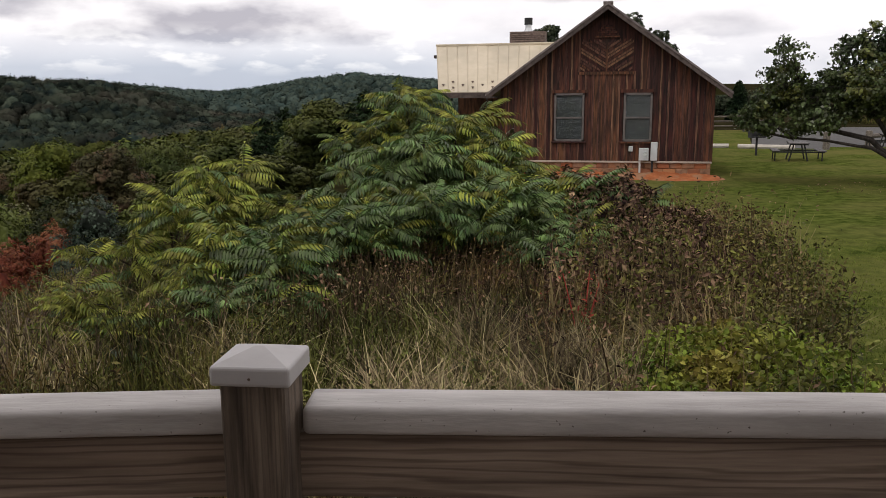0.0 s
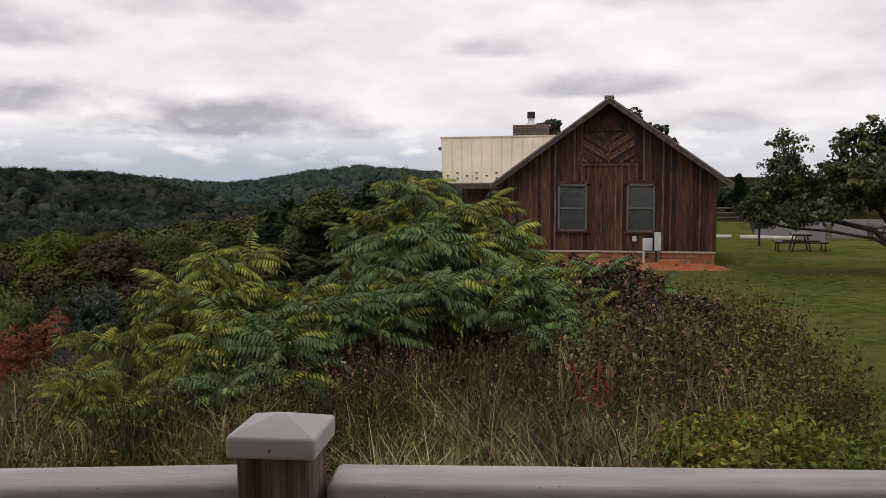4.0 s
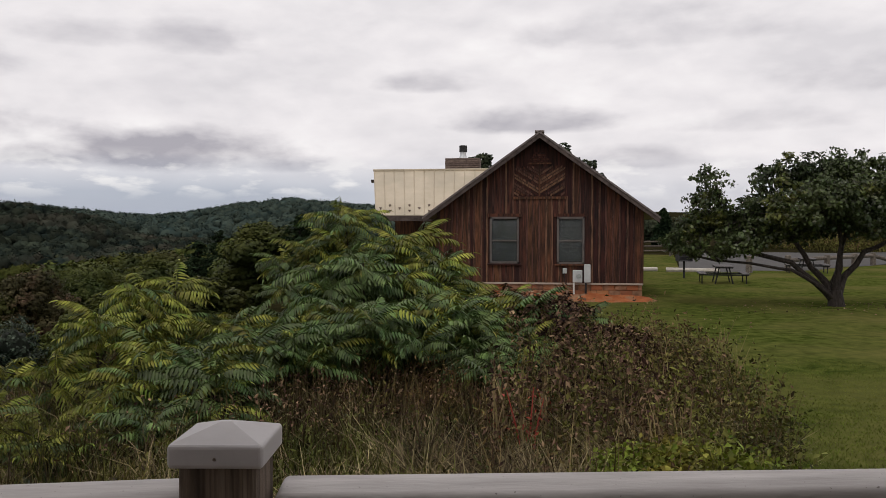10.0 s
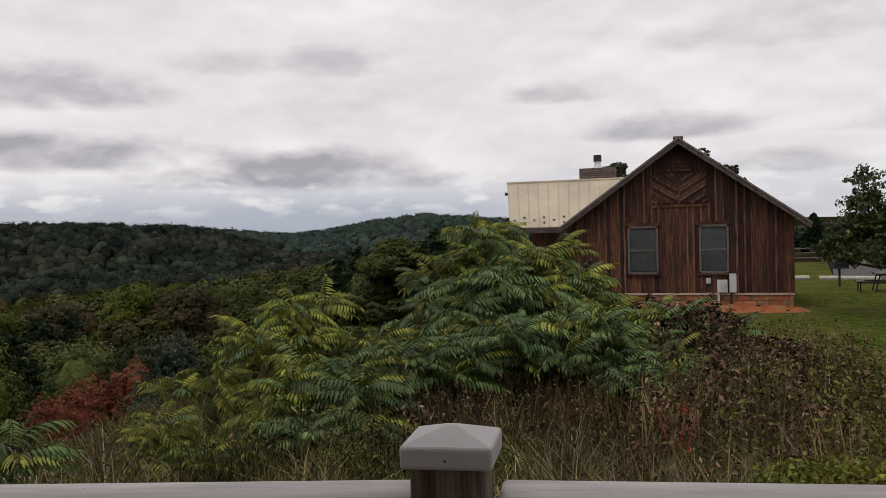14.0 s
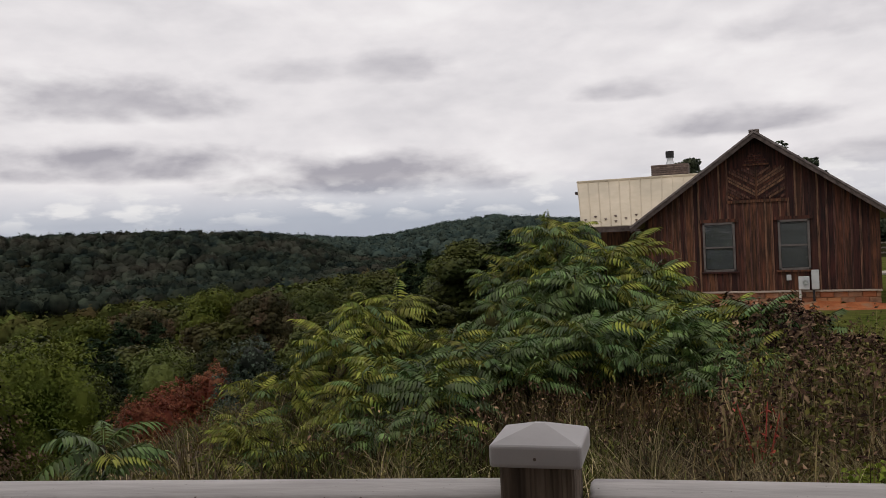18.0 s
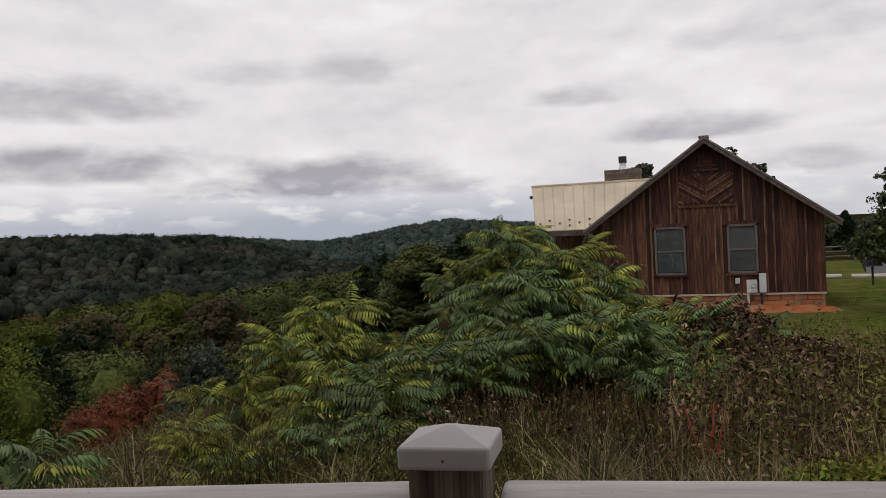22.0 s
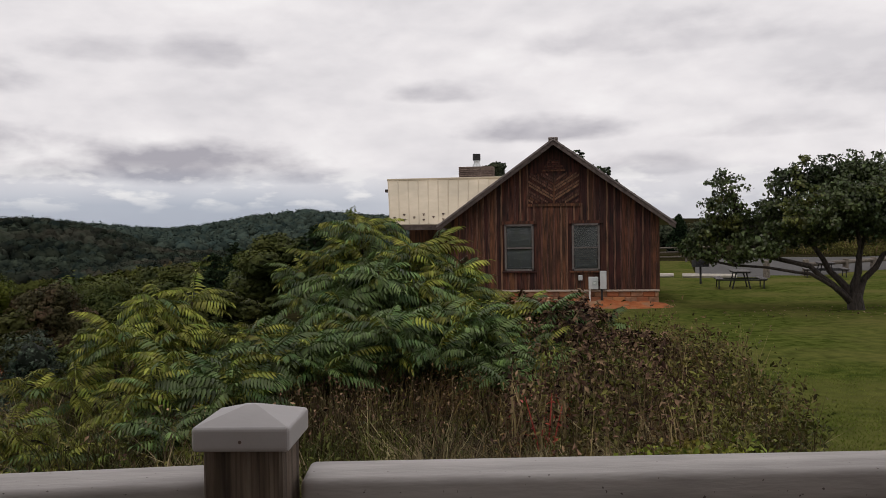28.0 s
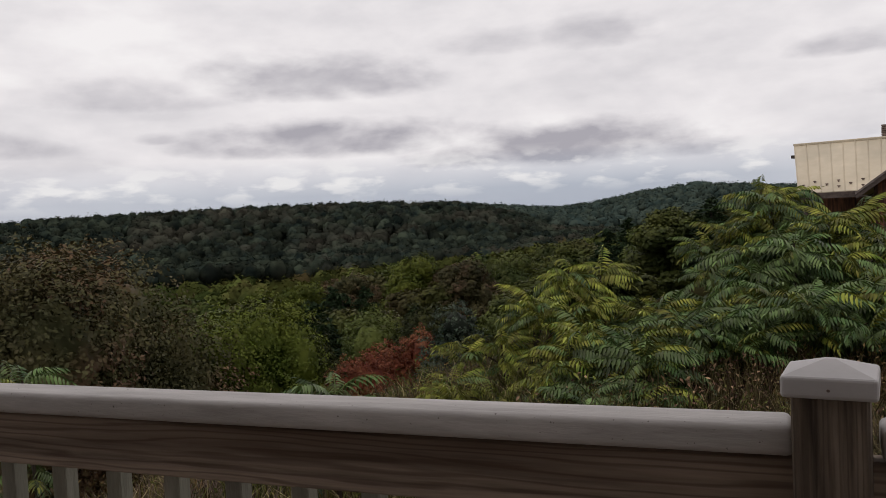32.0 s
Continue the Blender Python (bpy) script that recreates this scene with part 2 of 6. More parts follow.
M_sash = material("grey_window_frame", (0.075, 0.062, 0.058), (0.15, 0.13, 0.12), scale=9, rough=0.5, bump=0.1)
M_roof = material("cream_metal", (0.42, 0.355, 0.26), (0.52, 0.445, 0.335), scale=1.2, rough=0.42, bump=0.05, bump_scale=4, metal=0.1, patch=(0.39, 0.335, 0.25), patch_scale=0.5)
M_sill = material("pale_sill", (0.30, 0.24, 0.19), (0.42, 0.35, 0.29), scale=4, rough=0.8)
M_clay = material("red_clay_soil", (0.22, 0.066, 0.026), (0.40, 0.145, 0.062), scale=3, rough=0.95, bump=0.9, bump_scale=12, bump_dist=0.04, patch=(0.26, 0.15, 0.09), patch_scale=2.2, gloss=0.05)
M_footing = material("clay_stained_block", (0.13, 0.070, 0.045), (0.33, 0.185, 0.115), scale=3, rough=0.95, bump=0.8, bump_scale=16, spread=0.25, patch=(0.33, 0.13, 0.06), patch_scale=0.8, patch_cut=(0.45, 0.6), gloss=0.1)
M_dark = material("dark_void", (0.008, 0.008, 0.008), (0.014, 0.013, 0.012), scale=2, rough=0.9, bump=0)
M_blind = material("grey_blind", (0.045, 0.047, 0.049), (0.062, 0.064, 0.066), scale=2, rough=0.8, bump=0)
M_metalbox = material("pale_grey_enamel", (0.40, 0.41, 0.41), (0.52, 0.53, 0.53), scale=3, rough=0.5, bump=0.05, spread=0.08)
M_conduit = material("white_conduit", (0.45, 0.43, 0.40), (0.6, 0.58, 0.55), scale=5, rough=0.55, bump=0)
M_black = material("black_iron", (0.010, 0.010, 0.011), (0.03, 0.028, 0.028), scale=12, rough=0.6, bump=0.2)
M_flue = material("galvanised_steel", (0.42, 0.43, 0.44), (0.62, 0.62, 0.62), scale=5, rough=0.35, metal=0.7, bump=0)
M_rail = material("weathered_painted_rail", (0.31, 0.285, 0.27), (0.52, 0.485, 0.465), scale=9, stretch=(0.5, 3, 3), rough=0.6, bump=0.3, bump_scale=70, bump_dist=0.003, patch=(0.26, 0.235, 0.22), patch_scale=2.5, patch_cut=(0.52, 0.85))
M_cap = material("grey_vinyl_cap", (0.40, 0.375, 0.37), (0.47, 0.445, 0.44), scale=14, rough=0.5, bump=0.06, bump_scale=160, bump_dist=0.002)
M_post = material("grey_weathered_timber", (0.040, 0.028, 0.020), (0.215, 0.165, 0.125), scale=7, stretch=(7, 7, 0.4), rough=0.85, bump=0.7, bump_scale=60, bump_dist=0.004, contrast=(0.34, 0.66))
M_board = material("grey_brown_board", (0.125, 0.092, 0.070), (0.42, 0.325, 0.255), scale=5, stretch=(0.30, 5, 6), rough=0.85, bump=0.5, bump_scale=30, bump_dist=0.003, patch=(0.085, 0.052, 0.036), patch_scale=1.3, patch_cut=(0.52, 0.74), contrast=(0.32, 0.66))
M_baluster = material("pale_green_grey_baluster", (0.17, 0.16, 0.125), (0.30, 0.285, 0.235), scale=8, stretch=(4, 4, 0.6), rough=0.8, spread=0.1)
# soil kept near black: shade between the weeds is put into its colour
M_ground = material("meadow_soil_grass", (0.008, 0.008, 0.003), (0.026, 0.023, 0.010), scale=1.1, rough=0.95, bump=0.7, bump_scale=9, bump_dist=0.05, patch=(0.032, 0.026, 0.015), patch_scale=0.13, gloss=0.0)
M_lawn = material("mown_lawn", (0.028, 0.043, 0.008), (0.096, 0.110, 0.025), scale=3.2, rough=0.9, bump=1.0, bump_scale=22, bump_dist=0.04, patch=(0.124, 0.112, 0.038), patch_scale=0.3, patch_cut=(0.42, 0.76), gloss=0.0, contrast=(0.34, 0.66))
M_asphalt = material("worn_asphalt", (0.060, 0.058, 0.058), (0.105, 0.100, 0.098), scale=2.5, rough=0.95, bump=0.3, bump_scale=60, patch=(0.085, 0.080, 0.076), patch_scale=0.35, patch_cut=(0.4, 0.7), gloss=0.1)
M_concrete = material("pale_concrete", (0.36, 0.32, 0.28), (0.5, 0.46, 0.40), scale=4, rough=0.9, bump=0.3)
M_timber = material("old_grey_timber", (0.06, 0.05, 0.042), (0.18, 0.15, 0.125), scale=4, stretch=(3, 3, 3), rough=0.9, bump=0.6, bump_scale=25, spread=0.2)
M_table = material("dark_table_plank", (0.045, 0.040, 0.040), (0.11, 0.10, 0.098), scale=4, stretch=(4, 4, 4), rough=0.8, spread=0.2)
M_cabinet = material("grey_green_steel_cabinet", (0.24, 0.25, 0.225), (0.33, 0.335, 0.305), scale=2.0, rough=0.5, bump=0.08, bump_scale=10, patch=(0.25, 0.25, 0.22), patch_scale=1.8)
M_orange = material("orange_sticker", (0.60, 0.16, 0.06), (0.72, 0.24, 0.10), scale=6, rough=0.5, bump=0)
M_white = material("white_sticker", (0.6, 0.6, 0.58), (0.7, 0.7, 0.68), scale=6, rough=0.5, bump=0)
M_gravel = material("grey_gravel", (0.09, 0.085, 0.07), (0.24, 0.23, 0.2), scale=22, rough=0.95, bump=0.9, bump_scale=60, bump_dist=0.03)
M_bark = material("grey_bark", (0.010, 0.008, 0.007), (0.060, 0.048, 0.040), scale=6, stretch=(3, 3, 0.8), rough=0.95, bump=0.8, bump_scale=22, bump_dist=0.02)
M_stem = material("brown_stem", (0.014, 0.010, 0.006), (0.045, 0.031, 0.019), scale=9, rough=0.85, bump=0.2)


def speckle(m, scale, cut, colour):
    """Small dark pits scattered over a surface."""
    nt = m.node_tree
    n, l = nt.nodes, nt.links
    p = n["Principled BSDF"]
    src = p.inputs["Base Color"].links[0].from_socket
    tc = n.new("ShaderNodeTexCoord")
    t = n.new("ShaderNodeTexNoise")
    t.inputs["Scale"].default_value, t.inputs["Detail"].default_value = scale, 3.0
    l.new(tc.outputs["Object"], t.inputs["Vector"])
    r = n.new("ShaderNodeValToRGB")
    r.color_ramp.elements[0].position, r.color_ramp.elements[1].position = cut, cut + 0.035
    l.new(t.outputs["Fac"], r.inputs[0])
    x = n.new("ShaderNodeMix")
    x.data_type = "RGBA"
    l.new(r.outputs[0], x.inputs[0])
    l.new(src, x.inputs[6])
    x.inputs[7].default_value = (*colour, 1)
    l.new(x.outputs[2], p.inputs["Base Color"])


def figured(m, stretch, scale, distortion, amount, colour):
    """Dark growth rings and knots of sawn timber over its grain."""
    nt = m.node_tree
    n, l = nt.nodes, nt.links
    p = n["Principled BSDF"]
    src = p.inputs["Base Color"].links[0].from_socket
    tc = n.new("ShaderNodeTexCoord")
    mp = n.new("ShaderNodeMapping")
    mp.inputs["Scale"].default_value = stretch
    l.new(tc.outputs["Object"], mp.inputs[0])
    wv = n.new("ShaderNodeTexWave")
    wv.bands_direction = "Z" if stretch[2] >= stretch[0] else "X"
    wv.inputs["Scale"].default_value, wv.inputs["Distortion"].default_value = scale, distortion
    wv.inputs["Detail"].default_value, wv.inputs["Detail Scale"].default_value = 3.0, 1.2
    l.new(mp.outputs[0], wv.inputs["Vector"])
    r = n.new("ShaderNodeValToRGB")
    r.color_ramp.elements[0].position, r.color_ramp.elements[0].color = 0.0, (amount, amount, amount, 1)
    r.color_ramp.elements[1].position, r.color_ramp.elements[1].color = 0.42, (0, 0, 0, 1)
    l.new(wv.outputs["Fac"], r.inputs[0])
    x = n.new("ShaderNodeMix")
    x.data_type = "RGBA"
    l.new(r.outputs[0], x.inputs[0])
    l.new(src, x.inputs[6])
    x.inputs[7].default_value = (*colour, 1)
    l.new(x.outputs[2], p.inputs["Base Color"])


speckle(M_rail, 150.0, 0.70, (0.12, 0.10, 0.09))
speckle(M_cap, 60.0, 0.76, (0.22, 0.20, 0.19))
figured(M_board, (0.55, 5.0, 9.0), 2.0, 18.0, 0.5, (0.055, 0.030, 0.019))
figured(M_post, (14.0, 14.0, 0.5), 2.6, 12.0, 0.4, (0.030, 0.018, 0.012))
figured(M_siding, (6.0, 6.0, 0.35), 2.2, 5.0, 0.22, (0.016, 0.008, 0.005))
M_glass = bpy.data.materials.new("window_glass")
M_glass.use_nodes = True
gb = M_glass.node_tree.nodes["Principled BSDF"]
gb.inputs["Base Color"].default_value, gb.inputs["Roughness"].default_value = (0.9, 0.95, 0.95, 1), 0.03
gb.inputs["Transmission Weight"].default_value, gb.inputs["IOR"].default_value = 1.0, 1.45

M_frond = leafy("green_frond", (0.026, 0.050, 0.011), (0.108, 0.152, 0.041), spread=0.4, island=0.35, through=0.15, scale=1.2, rough=0.45, gloss=0.28)
# yellowing leaves, whose paler colour also stands for the lit frond tops
M_frond_y = leafy("yellowing_lit_frond", (0.074, 0.098, 0.012), (0.245, 0.238, 0.040), spread=0.4, island=0.4, through=0.2, scale=2.0, rough=0.5, gloss=0.2)
M_redtree = leafy("dark_green_leaf", (0.022, 0.036, 0.012), (0.086, 0.106, 0.036), island=0.65, through=0.18, rough=0.42, gloss=0.3, patch=(0.15, 0.15, 0.032), patch_scale=0.9, patch_cut=(0.58, 0.72))
# distance haze put into the leaf colour: bluish here, paler on the hill
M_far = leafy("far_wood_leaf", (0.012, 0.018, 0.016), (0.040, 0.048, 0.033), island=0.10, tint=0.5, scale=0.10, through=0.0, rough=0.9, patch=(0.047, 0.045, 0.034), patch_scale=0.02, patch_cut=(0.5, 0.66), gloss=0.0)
M_farther = leafy("haze_tinted_wood_leaf", (0.030, 0.046, 0.042), (0.060, 0.075, 0.058), island=0.12, tint=0.25, scale=0.07, through=0.0, rough=0.9, gloss=0.0)
M_mid = leafy("valley_leaf", (0.030, 0.042, 0.009), (0.088, 0.096, 0.022), spread=0.5, island=0.12, scale=0.35, through=0.08, patch=(0.096, 0.074, 0.028), patch_scale=0.06, patch_cut=(0.54, 0.66))
M_conifer = leafy("dark_conifer_needle", (0.010, 0.021, 0.009), (0.030, 0.048, 0.018), island=0.4, rough=0.7, through=0.05)
M_oak = leafy("dark_oak_leaf", (0.026, 0.037, 0.021), (0.082, 0.092, 0.050), island=0.45, through=0.15)
M_browntree = leafy("bronze_brown_leaf", (0.040, 0.041, 0.015), (0.100, 0.086, 0.036), spread=0.25, island=0.25, through=0.1, scale=0.8, patch=(0.120, 0.070, 0.040), patch_scale=0.45, patch_cut=(0.48, 0.62))
M_lime = leafy("olive_green_leaf", (0.048, 0.066, 0.007), (0.108, 0.122, 0.018), spread=0.2, island=0.2, through=0.12)
M_silver = leafy("silvery_green_leaf", (0.020, 0.033, 0.020), (0.105, 0.125, 0.090), island=0.75, rough=0.45)
M_red = leafy("red_autumn_leaf", (0.13, 0.033, 0.018), (0.27, 0.080, 0.040), island=0.3, patch=(0.21, 0.095, 0.045), patch_scale=0.8, through=0.15)
M_dead = leafy("withered_brown_leaf", (0.026, 0.014, 0.009), (0.27, 0.17, 0.115), island=0.8, rough=0.85, scale=2.0, through=0.05)
M_dry = leafy("dry_grass_blade", (0.050, 0.037, 0.018), (0.40, 0.315, 0.185), island=0.8, rough=0.8, scale=0.9, through=0.1)
M_weed = leafy("weed_leaf", (0.018, 0.024, 0.005), (0.130, 0.130, 0.032), island=0.75, scale=0.9, patch=(0.125, 0.075, 0.032), patch_scale=0.6, patch_cut=(0.5, 0.64), through=0.15)
M_bramble = leafy("bright_bramble_leaf", (0.050, 0.080, 0.009), (0.19, 0.22, 0.030), island=0.55, scale=3.0, through=0.2, patch=(0.20, 0.17, 0.035), patch_scale=1.2, patch_cut=(0.5, 0.62))
M_stalk = leafy("brown_stalk", (0.030, 0.016, 0.010), (0.25, 0.155, 0.088), island=0.75, rough=0.9, through=0.0)
M_twig = leafy("purple_brown_twig", (0.055, 0.038, 0.032), (0.185, 0.135, 0.115), island=0.5, rough=0.9, through=0.0)
M_redstem = leafy("red_bramble_cane", (0.20, 0.030, 0.025), (0.42, 0.085, 0.06), island=0.3, through=0.15)
M_bank = leafy("olive_bank_grass", (0.040, 0.042, 0.012), (0.155, 0.142, 0.045), island=0.5, scale=0.3, through=0.15, gloss=0.0)
M_young = leafy("yellow_green_leaf", (0.060, 0.075, 0.018), (0.15, 0.16, 0.05), island=0.5, through=0.25)
M_straw = leafy("olive_straw_stalk", (0.045, 0.030, 0.014), (0.285, 0.205, 0.108), island=0.75, rough=0.9, through=0.0)
M_valley = leafy("valley_wood_leaf", (0.026, 0.035, 0.010), (0.078, 0.084, 0.023), island=0.10, tint=0.5, scale=0.1, through=0.0, rough=0.9, patch=(0.085, 0.066, 0.028), patch_scale=0.03, patch_cut=(0.52, 0.66), gloss=0.0)
M_wither = leafy("withered_red_brown_leaf", (0.022, 0.012, 0.008), (0.215, 0.128, 0.084), island=0.85, rough=0.85, scale=2.0, through=0.03)
# stem colour darkened to carry the shade below the saplings
M_shade_stem = leafy("shade_toned_weed_stem", (0.014, 0.011, 0.004), (0.085, 0.066, 0.030), island=0.7, rough=0.9, through=0.0)
M_edge = leafy("edge_weed_leaf", (0.032, 0.038, 0.008), (0.180, 0.168, 0.042), island=0.65, scale=0.9, through=0.2, patch=(0.14, 0.09, 0.042), patch_scale=0.7, patch_cut=(0.52, 0.64))
M_blade = leafy("lawn_blade", (0.070, 0.098, 0.016), (0.17, 0.195, 0.042), island=0.4, scale=0.5, patch=(0.18, 0.175, 0.05), patch_scale=0.16, patch_cut=(0.42, 0.68), gloss=0.0, through=0.5)


# ---- builders ----
def mesh_of(name, bm, mat, smooth=False):
    me = bpy.data.meshes.new(name)
    bm.to_mesh(me)
    bm.free()
    me.materials.append(mat)
    if smooth:
        me.shade_smooth()
    return me


def part(name, bm, mat, parent, label="", smooth=False):
    """Link a bmesh as one mesh object under a thing or a part."""
    ob = new(name, mesh_of(name, bm, mat, smooth))
    ob.parent = parent
    if label:
        tagged(ob, label)
    return ob


def thing(name, label, category, at=(0, 0, 0), turn=0.0, group="", kind=""):
    ob = new(name)
    ob.matrix_world = pose(*at, 0, 0, turn)
    ob.empty_display_size = 0.1
    return tagged(ob, label, category, group, kind)


def single(name, bm, mat, label, category, group="", kind="", smooth=False):
    return tagged(new(name, mesh_of(name, bm, mat, smooth)), label, category, group, kind)


def box(bm, x0, x1, y0, y1, z0, z1, bevel=0.0, seg=1, m=None):
    made = bmesh.ops.create_cube(bm, size=1.0, matrix=Matrix.Translation(((x0 + x1) / 2, (y0 + y1) / 2, (z0 + z1) / 2)) @ Matrix.Diagonal((x1 - x0, y1 - y0, z1 - z0, 1)))
    vs = made["verts"]
    if bevel:
        es = list({e for v in vs for e in v.link_edges})
        r = bmesh.ops.bevel(bm, geom=es, offset=bevel, segments=seg, affect="EDGES", profile=0.5)
        vs = list({v for f in r["faces"] for v in f.verts} | {v for v in vs if v.is_valid})
    if m is not None:
        bmesh.ops.transform(bm, matrix=m, verts=vs)
    return bm


def boxes(*specs, bevel=0.0, seg=1):
    bm = bmesh.new()
    for s in specs:
        box(bm, *s, bevel=bevel, seg=seg)
    return bm


def prism(points, y0, y1, bevel=0.0):
    """An outline in x and z, drawn out from y0 to y1."""
    bm = bmesh.new()
    a = [bm.verts.new((x, y0, z)) for x, z in points]
    b = [bm.verts.new((x, y1, z)) for x, z in points]
    bm.faces.new(a)
    bm.faces.new(list(reversed(b)))
    for k in range(len(a)):
        j = (k + 1) % len(a)
        bm.faces.new((a[j], a[k], b[k], b[j]))
    bmesh.ops.recalc_face_normals(bm, faces=bm.faces)
    if bevel:
        bmesh.ops.bevel(bm, geom=list(bm.edges), offset=bevel, segments=1, affect="EDGES")
    return bm


def tube(bm, pts, radii, sides=6):
    """A tapered limb through points."""
    rings = []
    for k, p in enumerate(pts):
        p = Vector(p)
        q = Vector(pts[min(k + 1, len(pts) - 1)]) - Vector(pts[max(k - 1, 0)])
        q = q.to_track_quat("Z", "Y")
        rings.append([bm.verts.new(p + q @ Vector((math.cos(a) * radii[k], math.sin(a) * radii[k], 0))) for a in [2 * math.pi * i / sides for i in range(sides)]])
    for r0, r1 in zip(rings, rings[1:]):
        for i in range(sides):
            bm.faces.new((r0[i], r0[(i + 1) % sides], r1[(i + 1) % sides], r1[i]))
    bm.faces.new(list(reversed(rings[0])))
    bm.faces.new(rings[-1])
    return bm


def raw_mesh(name, verts, faces, mat, smooth=False):
    me = bpy.data.meshes.new(name)
    verts, faces = np.asarray(verts, dtype=np.float32), np.asarray(faces, dtype=np.int32)
    me.vertices.add(len(verts))
    me.vertices.foreach_set("co", verts.ravel())
    k = faces.shape[1]
    me.loops.add(faces.size)
    me.loops.foreach_set("vertex_index", faces.ravel())
    me.polygons.add(len(faces))
    me.polygons.foreach_set("loop_start", np.arange(0, faces.size, k, dtype=np.int32))
    me.update(calc_edges=True)
    me.materials.append(mat)
    if smooth:
        me.shade_smooth()
    return me


RNG = np.random.default_rng(7)


def unit(v):
    return v / np.maximum(np.linalg.norm(v, axis=-1, keepdims=True), 1e-9)


def leaves(name, centres, size, mat, normals=None, jitter=0.8, ratio=0.55, rng=RNG, arrays=False):
    """Many small leaves: each a folded lozenge of two triangles at its own angle."""
    c = np.asarray(centres)
    n = len(c)
    d = unit(rng.normal(size=(n, 3)))
    nn = unit(rng.normal(size=(n, 3)) * jitter + (normals if normals is not None else np.array([0, 0, 0.6])))
    d = unit(d - nn * np.sum(d * nn, axis=1, keepdims=True))
    s = np.cross(nn, d)
    k = (size * rng.uniform(0.6, 1.35, n))[:, None] if np.isscalar(size) else np.asarray(size)[:, None]
    fold = nn * k * rng.uniform(0.05, 0.3, n)[:, None]
    v = np.stack([c - d * k * 0.5, c + s * k * ratio * 0.5 + fold, c + d * k * 0.5, c - s * k * ratio * 0.5 + fold], axis=1).reshape(-1, 3)
    i = np.arange(n)[:, None] * 4
    f = np.concatenate([i + np.array([[0, 2, 1]]), i + np.array([[0, 3, 2]])], axis=1).reshape(-1, 3)
    if arrays:
        return v, f, np.repeat(nn, 4, 0)
    return raw_mesh(name, v, f, mat)


def soften(me, normals):
    """Rounded shading of a crown: each leaf is lit as part of its clump."""
    me.shade_smooth()
    me.normals_split_custom_set_from_vertices(unit(np.asarray(normals, dtype=float)).tolist())
    return me


def crown(name, centres, size, mat, normals, jitter, rng, ratio, cores=(), soft=0.6):
    """Leaves over dense inner masses of foliage, in one mesh."""
    v, f, nn = leaves(name, centres, size, mat, normals=normals * 1.2, jitter=jitter, rng=rng, ratio=ratio, arrays=True)
    vs, fs, ns = [v], [f], [unit(nn) * (1 - soft) + unit(np.repeat(normals, 4, 0)) * soft]
    o = len(v)
    for c, rad in cores:
        w = 1 + 0.18 * rng.normal(size=(len(ICO_V), 1)).clip(-1.2, 1.2)
        vs.append(np.asarray(c) + ICO_V * w * np.asarray(rad)), fs.append(ICO_F + o), ns.append(ICO_V)
        o += len(ICO_V)
    return soften(raw_mesh(name, np.concatenate(vs), np.concatenate(fs), mat), np.concatenate(ns))


def blades(name, roots, height, width, lean, mat, rng=RNG, bend=0.5):
    """Grass blades and thin stalks: each a bent, tapering strip of three triangles."""
    r = np.asarray(roots)
    n = len(r)
    a = rng.uniform(0, 2 * np.pi, n)
    h = np.asarray(height) * np.ones(n)
    out = np.stack([np.cos(a), np.sin(a), np.zeros(n)], 1)
    b = rng.uniform(0, 2 * np.pi, n)
    side = np.stack([np.cos(b), np.sin(b), np.zeros(n)], 1) * (width * rng.uniform(0.6, 1.4, n))[:, None] * 0.5
    le = (lean * rng.uniform(0.1, 1.3, n) * h)[:, None]
    up_ = np.array([0, 0, 1.0])
    mid = r + up_ * (h * 0.6)[:, None] + out * le * 0.4
    tip = r + up_ * (h * (1 - bend * 0.25 * rng.uniform(0, 1, n)))[:, None] + out * le
    v = np.stack([r - side, r + side, mid + side * 0.8, mid - side * 0.8, tip], 1).reshape(-1, 3)
    i = np.arange(n)[:, None] * 5
    f = np.concatenate([i + np.array([[0, 1, 2]]), i + np.array([[0, 2, 3]]), i + np.array([[3, 2, 4]])], 1).reshape(-1, 3)
    return raw_mesh(name, v, f, mat), tip


def lumps(centre, radii, count, rng, hollow=0.55, rough_=0.35):
    """Points in the shell of an uneven, lumpy ellipsoid, and their outward directions."""
    d = unit(rng.normal(size=(count, 3)))
    ph = rng.uniform(0, 6.28, 6)
    w = 1 + rough_ * (np.sin(d[:, 0] * 4.1 + ph[0]) * np.sin(d[:, 1] * 3.7 + ph[1]) + 0.6 * np.sin(d[:, 2] * 7.3 + ph[2]) * np.sin(d[:, 0] * 6.1 + ph[3]) + 0.4 * np.sin(d[:, 1] * 11 + ph[4]) * np.sin(d[:, 2] * 9.7 + ph[5]))
    r = rng.uniform(hollow, 1.0, count) ** 0.6 * w
    return np.asarray(centre) + d * r[:, None] * np.asarray(radii), d


# ---- terrain ----
def smooth01(a, b, x):
    t = np.clip((x - a) / (b - a), 0, 1)
    return t * t * (3 - 2 * t)


def crest(az):
    """Skyline of the wooded ridge and of the farther hill, as heights over the plateau, by bearing in degrees."""
    near = np.interp(az, [-180, -80, -63, -55, -46, -40, -34, -30, -27, -20], [0, 0, 6.5, 9, 10.5, 9.8, 6.5, -3, -16, -22])
    far = np.interp(az, [-70, -32, -29.5, -26, -24, -21, -17.6, -14, -10, -4, 4, 20], [-8, -3, 0, 9, 17, 33, 44, 34, 24, 16, 8, 0])
    return near, far


